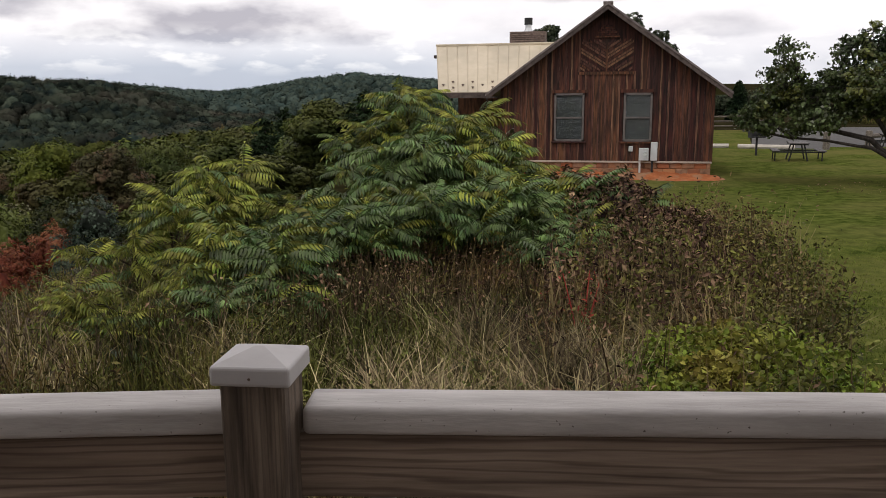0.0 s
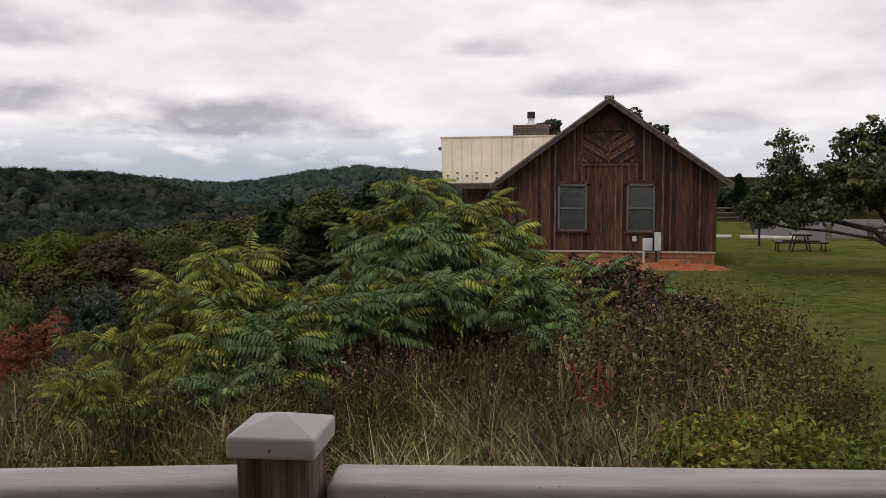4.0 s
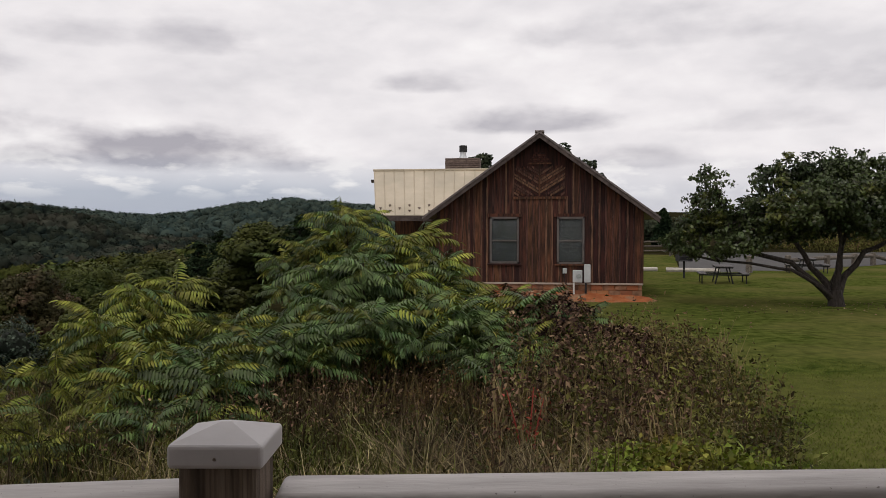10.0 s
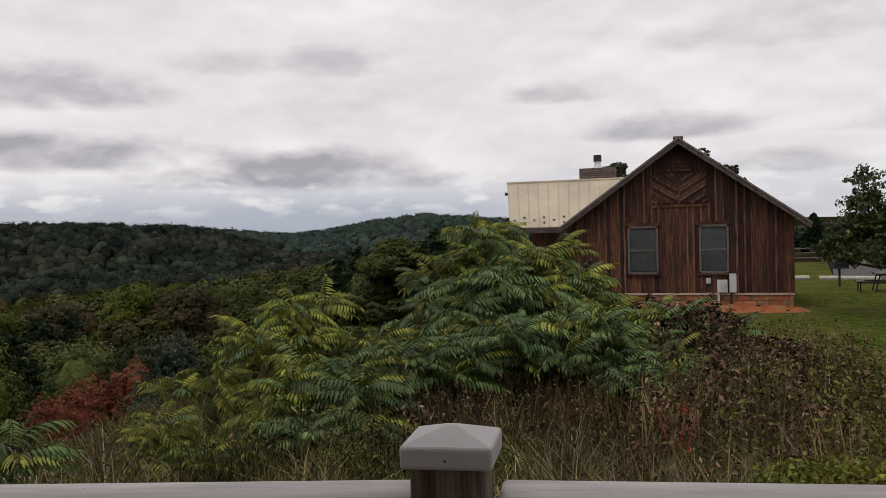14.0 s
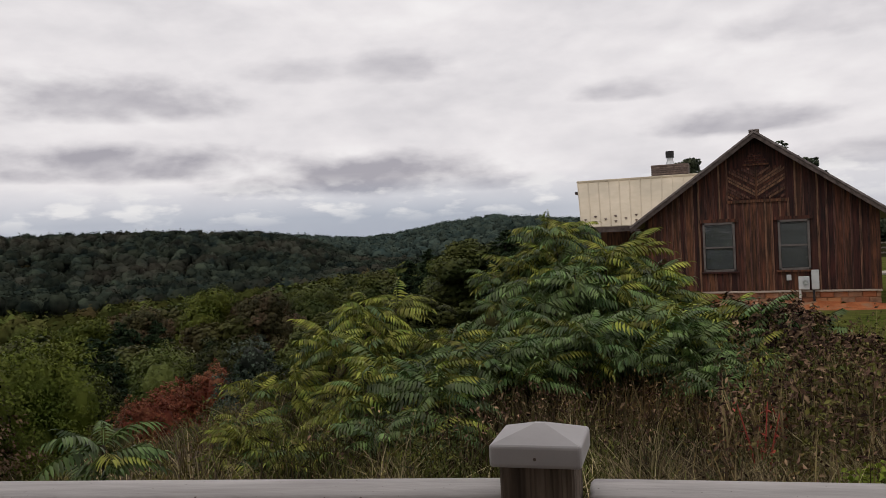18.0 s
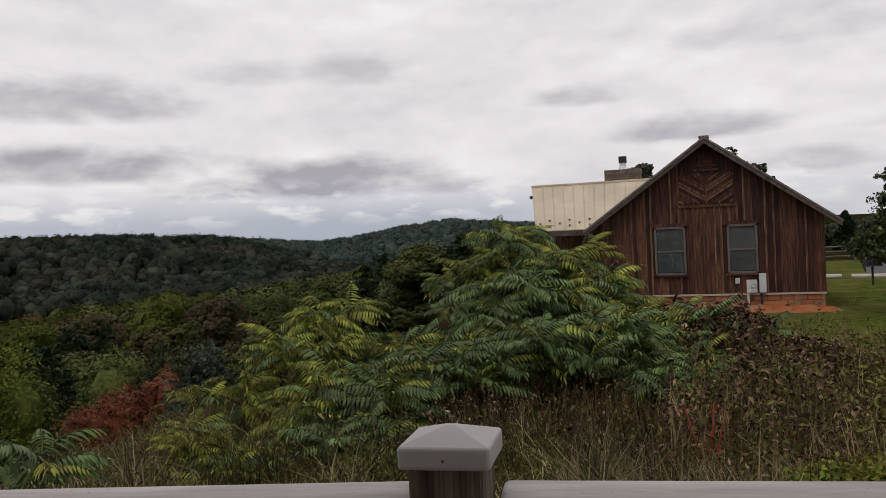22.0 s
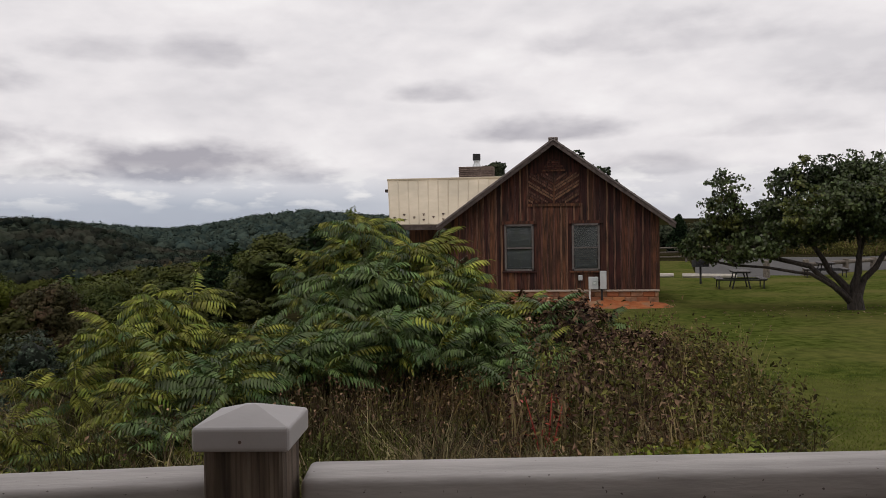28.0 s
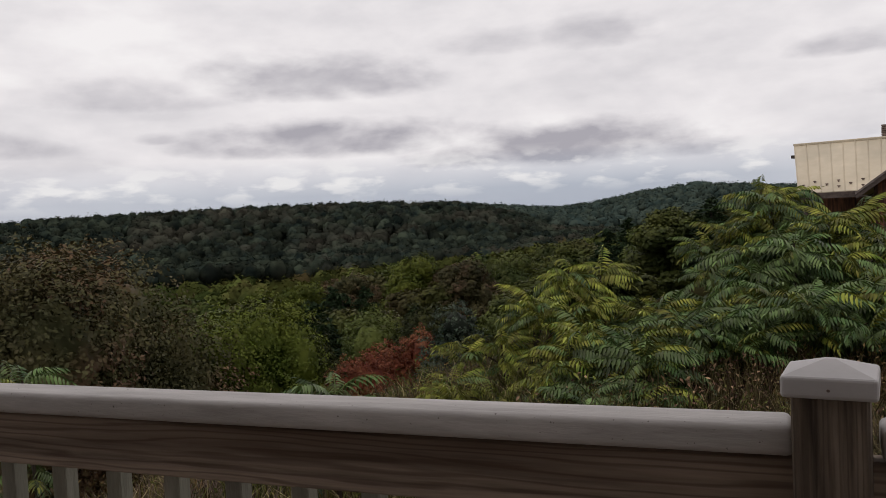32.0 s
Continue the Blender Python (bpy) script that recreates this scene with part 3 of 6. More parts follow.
def ground_z(x, y):
    x, y = np.asarray(x, float), np.asarray(y, float)
    s = np.maximum((-5.0 - 0.12 * (y - 5)) - x, 0)
    z = -22 * (1 - np.exp(-s / 52.0)) * smooth01(0, 7, s) - 0.35 * smooth01(0, 4, s)
    r, az = np.hypot(x, y), np.degrees(np.arctan2(x, y))
    near, far = crest(az)
    z = z + (near + 22) * smooth01(420, 640, r) * (az < -12) * (az > -170) * smooth01(-180, -100, az)
    z = z + np.where((az < 20) & (az > -75), (far + 12) * smooth01(800, 1500, r), 0)
    # the bank beyond the road
    b = x * 0.83 + y * 0.56 - 66
    z = z + 1.95 * smooth01(-3, 12, b) * smooth01(8, 24, x)
    z = z + 0.05 * np.sin(x * 0.7 + 1) * np.sin(y * 0.55) * smooth01(6, 12, r)
    return z


GR = np.concatenate([[0.03], np.geomspace(1.2, 4200, 150)])
GA = np.radians(np.linspace(-180, 180, 361)[:-1])
gx, gy = (GR[:, None] * np.sin(GA)[None]), (GR[:, None] * np.cos(GA)[None])
gv = np.stack([gx, gy, ground_z(gx, gy)], 2).reshape(-1, 3)
na = len(GA)
gi, gj = np.meshgrid(np.arange(len(GR) - 1), np.arange(na), indexing="ij")
gf = np.stack([gi * na + gj, gi * na + (gj + 1) % na, (gi + 1) * na + (gj + 1) % na, (gi + 1) * na + gj], 2).reshape(-1, 4)[:, ::-1]
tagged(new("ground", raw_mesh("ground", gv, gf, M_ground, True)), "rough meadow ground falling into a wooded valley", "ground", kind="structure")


def sheet(name, outline, mat, lift, label, category, step=1.0):
    """A flat piece of ground cover laid over the terrain inside an outline."""
    o = np.array(outline, float)
    x0, y0, x1, y1 = o[:, 0].min(), o[:, 1].min(), o[:, 0].max(), o[:, 1].max()
    bm = bmesh.new()
    bm.faces.new([bm.verts.new((x, y, 0)) for x, y in outline])
    for k in np.arange(x0 + step, x1, step):
        bmesh.ops.bisect_plane(bm, geom=bm.verts[:] + bm.edges[:] + bm.faces[:], plane_co=(k, 0, 0), plane_no=(1, 0, 0))
    for k in np.arange(y0 + step, y1, step):
        bmesh.ops.bisect_plane(bm, geom=bm.verts[:] + bm.edges[:] + bm.faces[:], plane_co=(0, k, 0), plane_no=(0, 1, 0))
    for v in bm.verts:
        v.co.z = float(ground_z(v.co.x, v.co.y)) + lift
    for f in bm.faces:
        if f.normal.z < 0:
            f.normal_flip()
    return single(name, bm, mat, label, category, kind="structure", smooth=True)


LAWN = [(1.0, 3.5), (1.6, 6), (2.0, 7.5), (2.45, 9.5), (2.6, 12), (2.0, 15), (0.5, 17.5), (-3, 20), (-6, 23), (-8, 27), (-9.5, 32), (-11, 42), (-9, 60), (0, 70), (10.5, 68), (7.6, 47), (10.5, 46.5), (15, 49.5), (20.5, 55), (22.3, 56.5), (24, 51), (29, 39), (31, 28), (30, 10), (24, 3.5)]
sheet("lawn", LAWN, M_lawn, 0.03, "mown green lawn with paler worn patches", "lawn", 2.0)
ROAD = [(7.4, 46), (10.5, 45.2), (15, 48), (20.6, 53.8), (22.5, 55), (24, 50), (29, 38), (31, 27), (30, 8), (44, 8), (43, 30), (41.3, 49), (36, 60), (29, 73), (20, 74), (11.5, 72)]
sheet("road", ROAD, M_asphalt, 0.045, "worn grey asphalt road and parking area", "road", 3.0)


# ---- the log lodge ----
WY, WX = 29.0, 3.47
EAVE, PEAK = 2.93, 5.72
PITCH = (PEAK - EAVE) / 3.87
house = thing("lodge", "brown board-and-batten lodge with cream metal roof", "house", (0, WY, 0))


def under(x):
    """Height of the wall's top below the roof at x."""
    return PEAK - 0.16 - abs(x) * PITCH


wall_bm = prism([(-WX, 0.55), (WX, 0.55), (WX, under(WX)), (0, under(0)), (-WX, under(-WX))], 0.0, 8.5)
part("wall", wall_bm, M_siding, house)
part("foundation", boxes((-WX + 0.02, WX - 0.02, 0.04, 8.4, -0.3, 0.55)), M_footing, house, "clay-stained block foundation wall")
part("sill_band", boxes((-WX - 0.03, WX + 0.03, -0.05, 0.03, 0.535, 0.60), bevel=0.008), M_sill, house, "pale horizontal sill board")
WINDOWS = [(-1.70, -0.70), (0.60, 1.53)]
WZ0, WZ1 = 1.25, 2.86
CHEV = (-0.86, 0.86, 3.56, 4.62)


def strip(x0, x1, z0, y0, y1, top=None):
    a, b = (under(x0), under(x1)) if top is None else (top, top)
    pts = [(x0, z0), (x1, z0), (x1, b)]
    if x0 < 0 < x1 and top is None:
        pts.append((0, under(0)))
    pts.append((x0, a))
    return prism(pts, y0, y1)


rb = random.Random(4)
x = -WX
while x < WX - 0.01:
    w = rb.choice((0.19, 0.22, 0.25))
    x1 = min(x + w, WX)
    spans = [(0.60, None)]
    for wa, wb in WINDOWS:
        if x < wb and x1 > wa:
            spans = [(0.60, WZ0), (WZ1, None)]
    if x > CHEV[0] - 0.12 and x1 < CHEV[1] + 0.12:
        spans = [(a, CHEV[2]) if b is None else (a, b) for a, b in spans]
    for a, b in spans:
        part("board", strip(x, x1, a, -0.022 - 0.004 * rb.random(), 0.0, b), M_siding, house)
        part("batten", strip(x1 - 0.03, min(x1 + 0.03, WX), a, -0.045, -0.018, b), M_batten, house)
    x = x1
# diagonal chevron panel and louvre in the gable
for side in (-1, 1):
    for k in range(-6, 12):
        lo, hi, slope, wide_ = 0.035, 0.86, 0.62, 0.075
        z0 = CHEV[2] + k * 0.105
        # keep the board between the panel's lower and upper edge
        xa, xb = max(lo, (CHEV[2] - z0) / slope + lo), min(hi, (CHEV[3] - z0 - wide_) / slope + lo)
        if xb - xa < 0.08:
            continue
        pts = [(side * xx, z0 + (xx - lo) * slope + dz) for xx, dz in ((xa, 0), (xb, 0), (xb, wide_), (xa, wide_))]
        part("chevron_board", prism(pts, -0.055, -0.012), M_batten if k % 3 else M_siding, house)
part("panel_frame", boxes((CHEV[0] - 0.06, CHEV[1] + 0.06, -0.07, -0.01, CHEV[2] - 0.10, CHEV[2] - 0.01), (-0.03, 0.03, -0.065, -0.01, CHEV[2], CHEV[3])), M_siding, house)
for k in range(6):
    z = 4.66 + k * 0.07
    hw = 0.40 - k * 0.045
    part("louvre_slat", prism([(-hw, z), (hw, z), (hw, z + 0.05), (-hw, z + 0.05)], -0.075, -0.02), M_siding, house)
# windows
for wa, wb in WINDOWS:
    win = part("window", boxes((wa + 0.02, wb - 0.02, -0.012, 0.0, WZ0 + 0.02, WZ1 - 0.02)), M_dark, house, "grey double-hung window with lowered blind")
    for spec in ((wa, wa + 0.07, WZ0, WZ1), (wb - 0.07, wb, WZ0, WZ1), (wa, wb, WZ1 - 0.07, WZ1), (wa, wb, WZ0, WZ0 + 0.07)):
        part("window_frame", boxes((spec[0], spec[1], -0.07, -0.013, spec[2], spec[3]), bevel=0.006), M_sash, win)
    mid = (WZ0 + WZ1) / 2 - 0.04
    part("meeting_rail", boxes((wa + 0.07, wb - 0.07, -0.05, -0.02, mid, mid + 0.05), bevel=0.005), M_sash, win)
    part("blind", boxes(*[(wa + 0.08, wb - 0.08, -0.020, -0.014, WZ0 + 0.09 + i * 0.073, WZ0 + 0.158 + i * 0.073) for i in range(20)]), M_blind, win, "grey slatted blind")
    for z0, z1, y in ((mid + 0.05, WZ1 - 0.07, -0.034), (WZ0 + 0.07, mid, -0.028)):
        pane = part("pane", boxes((wa + 0.07, wb - 0.07, y - 0.004, y, z0, z1)), M_glass, win)
        pane.visible_shadow = False
    part("casing", boxes((wa - 0.10, wb + 0.10, -0.075, -0.008, WZ1 + 0.003, WZ1 + 0.11)), M_siding, win)
    part("window_sill", boxes((wa - 0.08, wb + 0.08, -0.12, -0.008, WZ0 - 0.06, WZ0 - 0.003), bevel=0.006), M_siding, win)
for side in (-1, 1):
    part("corner_board", boxes((side * WX - 0.07, side * WX + 0.035, -0.05, -0.024, 0.60, under(WX) + 0.03)), M_siding, house)
    # roof slopes, bargeboards, soffits
    def slope_pts(x_in, x_out, dz0, dz1):
        return [(side * x_in, PEAK - x_in * PITCH + dz0), (side * x_out, PEAK - x_out * PITCH + dz0), (side * x_out, PEAK - x_out * PITCH + dz1), (side * x_in, PEAK - x_in * PITCH + dz1)]
    part("roof_slope", prism(slope_pts(0, 3.95, -0.10, 0.0), -0.40, 9.0), M_roof, house, "cream standing-seam metal roof")
    part("bargeboard", prism(slope_pts(0.0, 3.98, -0.20, -0.01), -0.46, -0.403), M_bargeboard, house, "grey-brown bargeboard along the gable")
    part("verge_trim", prism(slope_pts(0.0, 4.0, -0.045, 0.025), -0.49, -0.463), M_verge, house)
    part("soffit", prism(slope_pts(0.0, 3.9, -0.15, -0.11), -0.39, 0.0), M_siding, house)
    part("gutter", boxes((min(side * 3.94, side * 4.04), max(side * 3.94, side * 4.04), -0.3, 9.0, EAVE - 0.16, EAVE - 0.05), bevel=0.02), M_bargeboard, house)
part("ridge_end", boxes((-0.16, 0.16, -0.49, 0.4, PEAK - 0.02, PEAK + 0.05), bevel=0.015), M_verge, house)
for row in range(3):
    for k in range(18):
        x0 = -WX + 0.02 + k * 0.4 - 0.2 * (row % 2)
        xa, xb = max(x0 + 0.008, -WX), min(x0 + 0.392, WX)
        if xb - xa > 0.05:
            part("block", boxes((xa, xb, 0.01 - 0.02 * rb.random(), 0.05, 0.535 - 0.19 * (row + 1) + 0.008, 0.535 - 0.19 * row - 0.004), bevel=0.012), M_footing, house)
bm = bmesh.new()
bmesh.ops.create_grid(bm, x_segments=46, y_segments=8, size=1.0)
for q in bm.verts:
    u, w = q.co.x, q.co.y
    edge = (1 - abs(u) ** 6) * (1 - max(0.0, -w)) ** 0.8
    bump_ = 0.75 + 0.5 * noise.noise((u * 6.0, w * 2.0, 3.0)) + 0.25 * noise.noise((u * 19.0, w * 6.0, 1.0))
    q.co = Vector((0.25 + u * 3.75, -0.42 + w * 0.47, 0.02 + 0.30 * edge * bump_ * (0.6 + 0.4 * w)))
clay = part("clay_bank", bm, M_clay, house, "heap of bare red clay against the foundation", True)
# side wing with its cream roof facing the railing
wing = part("wing_wall", boxes((-6.0, -2.9, 5.2, 9.2, -1.0, 2.95)), M_siding, house)
RZ, EZ = 4.86, 2.95


def wing_roof(u, v, lift=0.0):
    """u along the ridge 0..1, v from ridge to eave 0..1."""
    xr, xe = -6.98 + u * 6.0, -6.2 + u * 5.2
    return Vector((xr + (xe - xr) * v, 5.65 + (2.3 - 5.65) * v, RZ + (EZ - RZ) * v + lift))


bm = bmesh.new()
q = [wing_roof(0, 0), wing_roof(1, 0), wing_roof(1, 1), wing_roof(0, 1)]
a = [bm.verts.new(p) for p in q]
b = [bm.verts.new(p - Vector((0, 0, 0.09))) for p in q]
bm.faces.new(a), bm.faces.new(list(reversed(b)))
for k in range(4):
    bm.faces.new((a[k], b[k], b[(k + 1) % 4], a[(k + 1) % 4]))
bmesh.ops.recalc_face_normals(bm, faces=bm.faces)
wroof = part("wing_roof", bm, M_roof, house, "cream standing-seam metal roof")
for k in range(15):
    bm = bmesh.new()
    u = k / 14
    tube(bm, [wing_roof(u, 0, 0.012), wing_roof(u, 1, 0.012)], [0.018, 0.018], 4)
    part("seam", bm, M_roof, wroof)
part("ridge_cap", boxes((-7.0, -0.9, 5.55, 5.75, RZ - 0.06, RZ + 0.04), bevel=0.02), M_roof, wroof)
for k in range(13):
    for v in ((0.82, 0.93) if k % 2 else (0.88,)):
        p = wing_roof((k + 0.5) / 14, v, 0.03)
        part("snow_guard", boxes((p.x - 0.05, p.x + 0.05, p.y - 0.03, p.y + 0.03, p.z, p.z + 0.035), (p.x - 0.018, p.x + 0.018, p.y - 0.03, p.y + 0.03, p.z - 0.05, p.z), bevel=0.006), M_trim, wroof)
part("back_roof", prism([(-6.9, 0), (-1, 0), (-1, 0.08), (-6.9, 0.08)], 0, 1), M_roof, house).matrix_local = Matrix.Translation((0, 5.75, RZ - 0.06)) @ pose(0, 0, 0, -31, 0, 0) @ Matrix.Diagonal((1, 3.6, 1, 1))
part("gutter_end", boxes((-7.16, -6.9, 5.9, 6.2, 4.36, 4.48)), M_bargeboard, house)
part("eave_fascia", boxes((-6.2, -2.9, 2.24, 2.30, 2.72, 2.92)), M_bargeboard, house)
chim = part("chimney_box", boxes((-4.06, -2.68, 7.06, 7.84, 4.7, 5.44)), M_trim, house, "grey boarded chimney box")
for k in range(6):
    part("chimney_board", boxes((-4.12, -2.62, 7.0, 7.9, 4.95 + 0.085 * k, 5.02 + 0.085 * k), bevel=0.006), M_trim, chim)
bm = bmesh.new()
tube(bm, [(-3.37, 7.4, 5.40), (-3.37, 7.4, 5.62)], [0.22, 0.13], 12)
tube(bm, [(-3.37, 7.4, 5.62), (-3.37, 7.4, 5.74)], [0.13, 0.13], 12)
part("flue", bm, M_flue, chim, "galvanised flue")
bm = bmesh.new()
tube(bm, [(-3.37, 7.4, 5.74), (-3.37, 7.4, 6.02)], [0.17, 0.17], 12)
part("flue_cap", bm, M_black, chim, "black flue cap")
# open porch under the wing's eave, with its slatted rail
stoop = part("porch_floor", boxes((-6.1, -3.5, 2.4, 5.2, 0.45, 0.60)), M_timber, house)
part("porch_rail", boxes((-6.0, -3.5, 2.42, 2.48, 1.50, 1.57), (-6.0, -3.5, 2.42, 2.48, 0.72, 0.78), bevel=0.008), M_trim, stoop)
for k in range(20):
    part("baluster", boxes((-5.97 + k * 0.128, -5.93 + k * 0.128, 2.43, 2.47, 0.78, 1.50)), M_trim, stoop)
for px in (-6.0, -3.62):
    part("porch_post", boxes((px - 0.06, px + 0.06, 2.40, 2.52, 0.60, 2.90), bevel=0.01), M_bargeboard, stoop)
# meters on the wall
meter = part("meter_box", boxes((1.14, 1.46, -0.18, -0.05, 0.62, 1.04), bevel=0.015), M_metalbox, house, "pale grey electricity meter box")
bm = bmesh.new()
tube(bm, [(1.34, -0.17, 0.84), (1.34, -0.28, 0.84)], [0.085, 0.08], 14)
part("meter_dial", bm, M_glass, meter)
part("meter_face", boxes((1.29, 1.39, -0.20, -0.181, 0.80, 0.88)), M_white, meter)
part("panel_box", boxes((1.52, 1.74, -0.16, -0.05, 0.62, 1.24), bevel=0.015), M_metalbox, house, "tall pale grey electrical panel")
part("junction_box", boxes((0.80, 0.94, -0.12, -0.05, 0.92, 1.10), bevel=0.012), M_metalbox, house)
for cx, z0, z1 in ((1.18, -0.1, 0.64), (1.58, 0.25, 0.63), (0.86, 0.62, 0.93)):
    bm = bmesh.new()
    tube(bm, [(cx, -0.11, z0), (cx, -0.11, z1)], [0.035 if cx != 0.86 else 0.012] * 2, 8)
    part("conduit", bm, M_conduit if cx == 1.18 else M_black, house)

# ---- the porch railing ----
RAIL_T, RAIL_B = 2.373, 2.333
POST_X, POST_Y = -0.20, 1.806
railing = thing("porch_railing", "weathered timber porch railing with pale painted top rail", "railing", (POST_X, POST_Y, 0))
ANG = {-1: 14.0, 1: 9.3}
for side in (-1, 1):
    m = pose(0, 0, 0, 0, 0, ANG[side])
    x0, x1 = (0.064, 2.6) if side > 0 else (-3.2, -0.037)
    bm = boxes((x0, x1, -0.042, 0.039, RAIL_B, RAIL_T), bevel=0.009, seg=4)
    ob = part("top_rail", bm, M_rail, railing, "pale weathered painted top rail", True)
    ob.matrix_local = m
    ob = part("rail_board", boxes((x0 - 0.012 * side if side > 0 else x0, x1 if side > 0 else x1 + 0.012, -0.018, 0.020, RAIL_B - 0.102, RAIL_B - 0.006), bevel=0.003), M_board, railing, "grey-brown timber board under the rail")
    ob.matrix_local = m
    n = int((x1 - x0) / 0.132)
    for k in range(n):
        xx = (x1 - 0.10 - k * 0.132) if side < 0 else (x0 + 0.10 + k * 0.132)
        ob = part("baluster", boxes((xx - 0.017, xx + 0.017, 0.016, 0.05, 1.42, RAIL_B - 0.02), bevel=0.003), M_baluster, railing, "pale grey-green square baluster")
        ob.matrix_local = m
    ob = part("bottom_rail", boxes((x0, x1, -0.024, 0.014, 1.40, 1.49), bevel=0.003), M_board, railing)
    ob.matrix_local = m
pm = pose(0.006, -0.033, 0.006, 0, 0, 6.0)
ob = part("post", boxes((-0.033, 0.053, -0.0445, 0.0445, 1.28, 2.415), bevel=0.003), M_post, railing, "square grey timber post with drying cracks")
ob.matrix_local = pm
bm = boxes((-0.0435, 0.0635, -0.052, 0.052, 2.411, 2.4385), bevel=0.005, seg=3)
ob = part("post_cap", bm, M_cap, railing, "pale grey moulded post cap")
ob.matrix_local = pm
bm = bmesh.new()
r4 = [bm.verts.new((sx * 0.050 + 0.010, sy * 0.0485, 2.4380)) for sx, sy in ((-1, -1), (1, -1), (1, 1), (-1, 1))]
r5 = [bm.verts.new((sx * 0.006 + 0.010, sy * 0.004, 2.4530)) for sx, sy in ((-1, -1), (1, -1), (1, 1), (-1, 1))]
bm.faces.new(r5)
for k in range(4):
    bm.faces.new((r4[k], r4[(k + 1) % 4], r5[(k + 1) % 4], r5[k]))
ob = part("cap_top", bm, M_cap, railing)
ob.matrix_local = pm
bm = bmesh.new()
tube(bm, [(0.010, -0.0510, 2.4225), (0.010, -0.0530, 2.4225)], [0.0022, 0.0018], 8)
ob = part("cap_nail", bm, M_trim, railing)
ob.matrix_local = pm
deck = thing("porch_deck", "grey timber porch deck behind the railing", "deck", (POST_X, POST_Y, 0), 11.6, kind="structure")
for k in range(17):
    y1 = 0.15 - k * 0.145
    part("plank", boxes((-3.4, 2.8, y1 - 0.139, y1, 1.245, 1.283), bevel=0.004), M_board, deck)
part("deck_skirt", boxes((-3.4, 2.8, 0.10, 0.14, -0.6, 1.24), (-3.4, 2.8, -2.30, -2.26, -0.6, 1.24)), M_board, deck)

# unseen porch, added to dim the railing's near side; pale inside for bounce
porch = thing("porch_shelter", "assumed pale porch roof and wall, out of view behind the railing", "porch", (0, 0, 0), 11.6, kind="structure")
part("porch_wall", boxes((-4.2, 3.2, -1.1, -1.0, 1.245, 4.3)), M_conduit, porch)
part("porch_ceiling", boxes((-4.2, 3.2, -1.1, 0.75, 4.25, 4.32)), M_conduit, porch)
part("porch_roof", boxes((-4.4, 3.4, -1.3, 0.95, 4.34, 4.42)), M_roof, porch)
part("porch_beam", boxes((-4.2, 3.2, 0.60, 0.74, 4.1, 4.24)), M_conduit, porch)
for px in (-4.05, 3.05):
    part("porch_column", boxes((px - 0.07, px + 0.07, 0.60, 0.74, 1.28, 4.1)), M_post, porch)


# ---- lawn furniture, lot and cabinet ----
def at_ground(x, y, lift=0.0):
    return (x, y, float(ground_z(x, y)) + 0.03 + lift)


def picnic_table(x, y, turn, label):
    t = thing("picnic_table", label, "picnic table", at_ground(x, y), turn, group="picnic tables on the lawn")
    for k in range(5):
        part("top_plank", boxes((-0.92, 0.92, -0.37 + k * 0.15, -0.37 + k * 0.15 + 0.14, 0.72, 0.76), bevel=0.006), M_table, t)
    for s in (-1, 1):
        for k in range(2):
            y0 = s * 0.88 - 0.145 + k * 0.15
            part("bench_plank", boxes((-0.92, 0.92, y0, y0 + 0.14, 0.41, 0.45), bevel=0.006), M_table, t)
        part("bench_beam", boxes((s * 0.62 - 0.03, s * 0.62 + 0.03, -1.0, 1.0, 0.35, 0.41)), M_black, t)
        part("top_beam", boxes((s * 0.62 - 0.03, s * 0.62 + 0.03, -0.36, 0.36, 0.66, 0.72)), M_black, t)
        for e in (-1, 1):
            bm = bmesh.new()
            tube(bm, [(s * 0.62, e * 0.36, 0.0), (s * 0.62, e * 0.20, 0.70)], [0.035, 0.03], 6)
            part("leg", bm, M_black, t)
            bm = bmesh.new()
            tube(bm, [(s * 0.62, e * 0.90, 0.0), (s * 0.62, e * 0.90, 0.40)], [0.028, 0.028], 6)
            part("bench_leg", bm, M_black, t)
    return t


picnic_table(7.85, 37.3, 84, "dark grey slatted picnic table standing on the grass")
picnic_table(13.65, 44.9, 80, "dark picnic table beside the parking area")

grill = thing("park_grill", "black iron pedestal grill beside the picnic table", "grill", at_ground(6.7, 40.2), 15)
bm = bmesh.new()
tube(bm, [(0, 0, -0.05), (0, 0, 0.80)], [0.05, 0.05], 8)
part("pedestal", bm, M_black, grill)
part("firebox", boxes((-0.33, 0.33, -0.22, 0.22, 0.80, 0.84), (-0.33, -0.30, -0.22, 0.22, 0.84, 1.12), (0.30, 0.33, -0.22, 0.22, 0.84, 1.12), (-0.30, 0.30, 0.19, 0.22, 0.84, 1.12)), M_black, grill)
for k in range(7):
    bm = bmesh.new()
    tube(bm, [(-0.28 + k * 0.093, -0.22, 1.02), (-0.28 + k * 0.093, 0.19, 1.02)], [0.008, 0.008], 5)
    part("grate_bar", bm, M_black, grill)

for k, (xa, ya, xb, yb) in enumerate(((3.9, 45.4, 6.2, 45.6), (6.6, 45.2, 9.3, 44.9))):
    bm = bmesh.new()
    tube(bm, [at_ground(xa, ya, 0.10), at_ground(xb, yb, 0.10)], [0.12, 0.12], 8)
    single("wheel_stop", bm, M_concrete, "pale log wheel stop at the edge of the lot", "wheel stop", group="wheel stops")

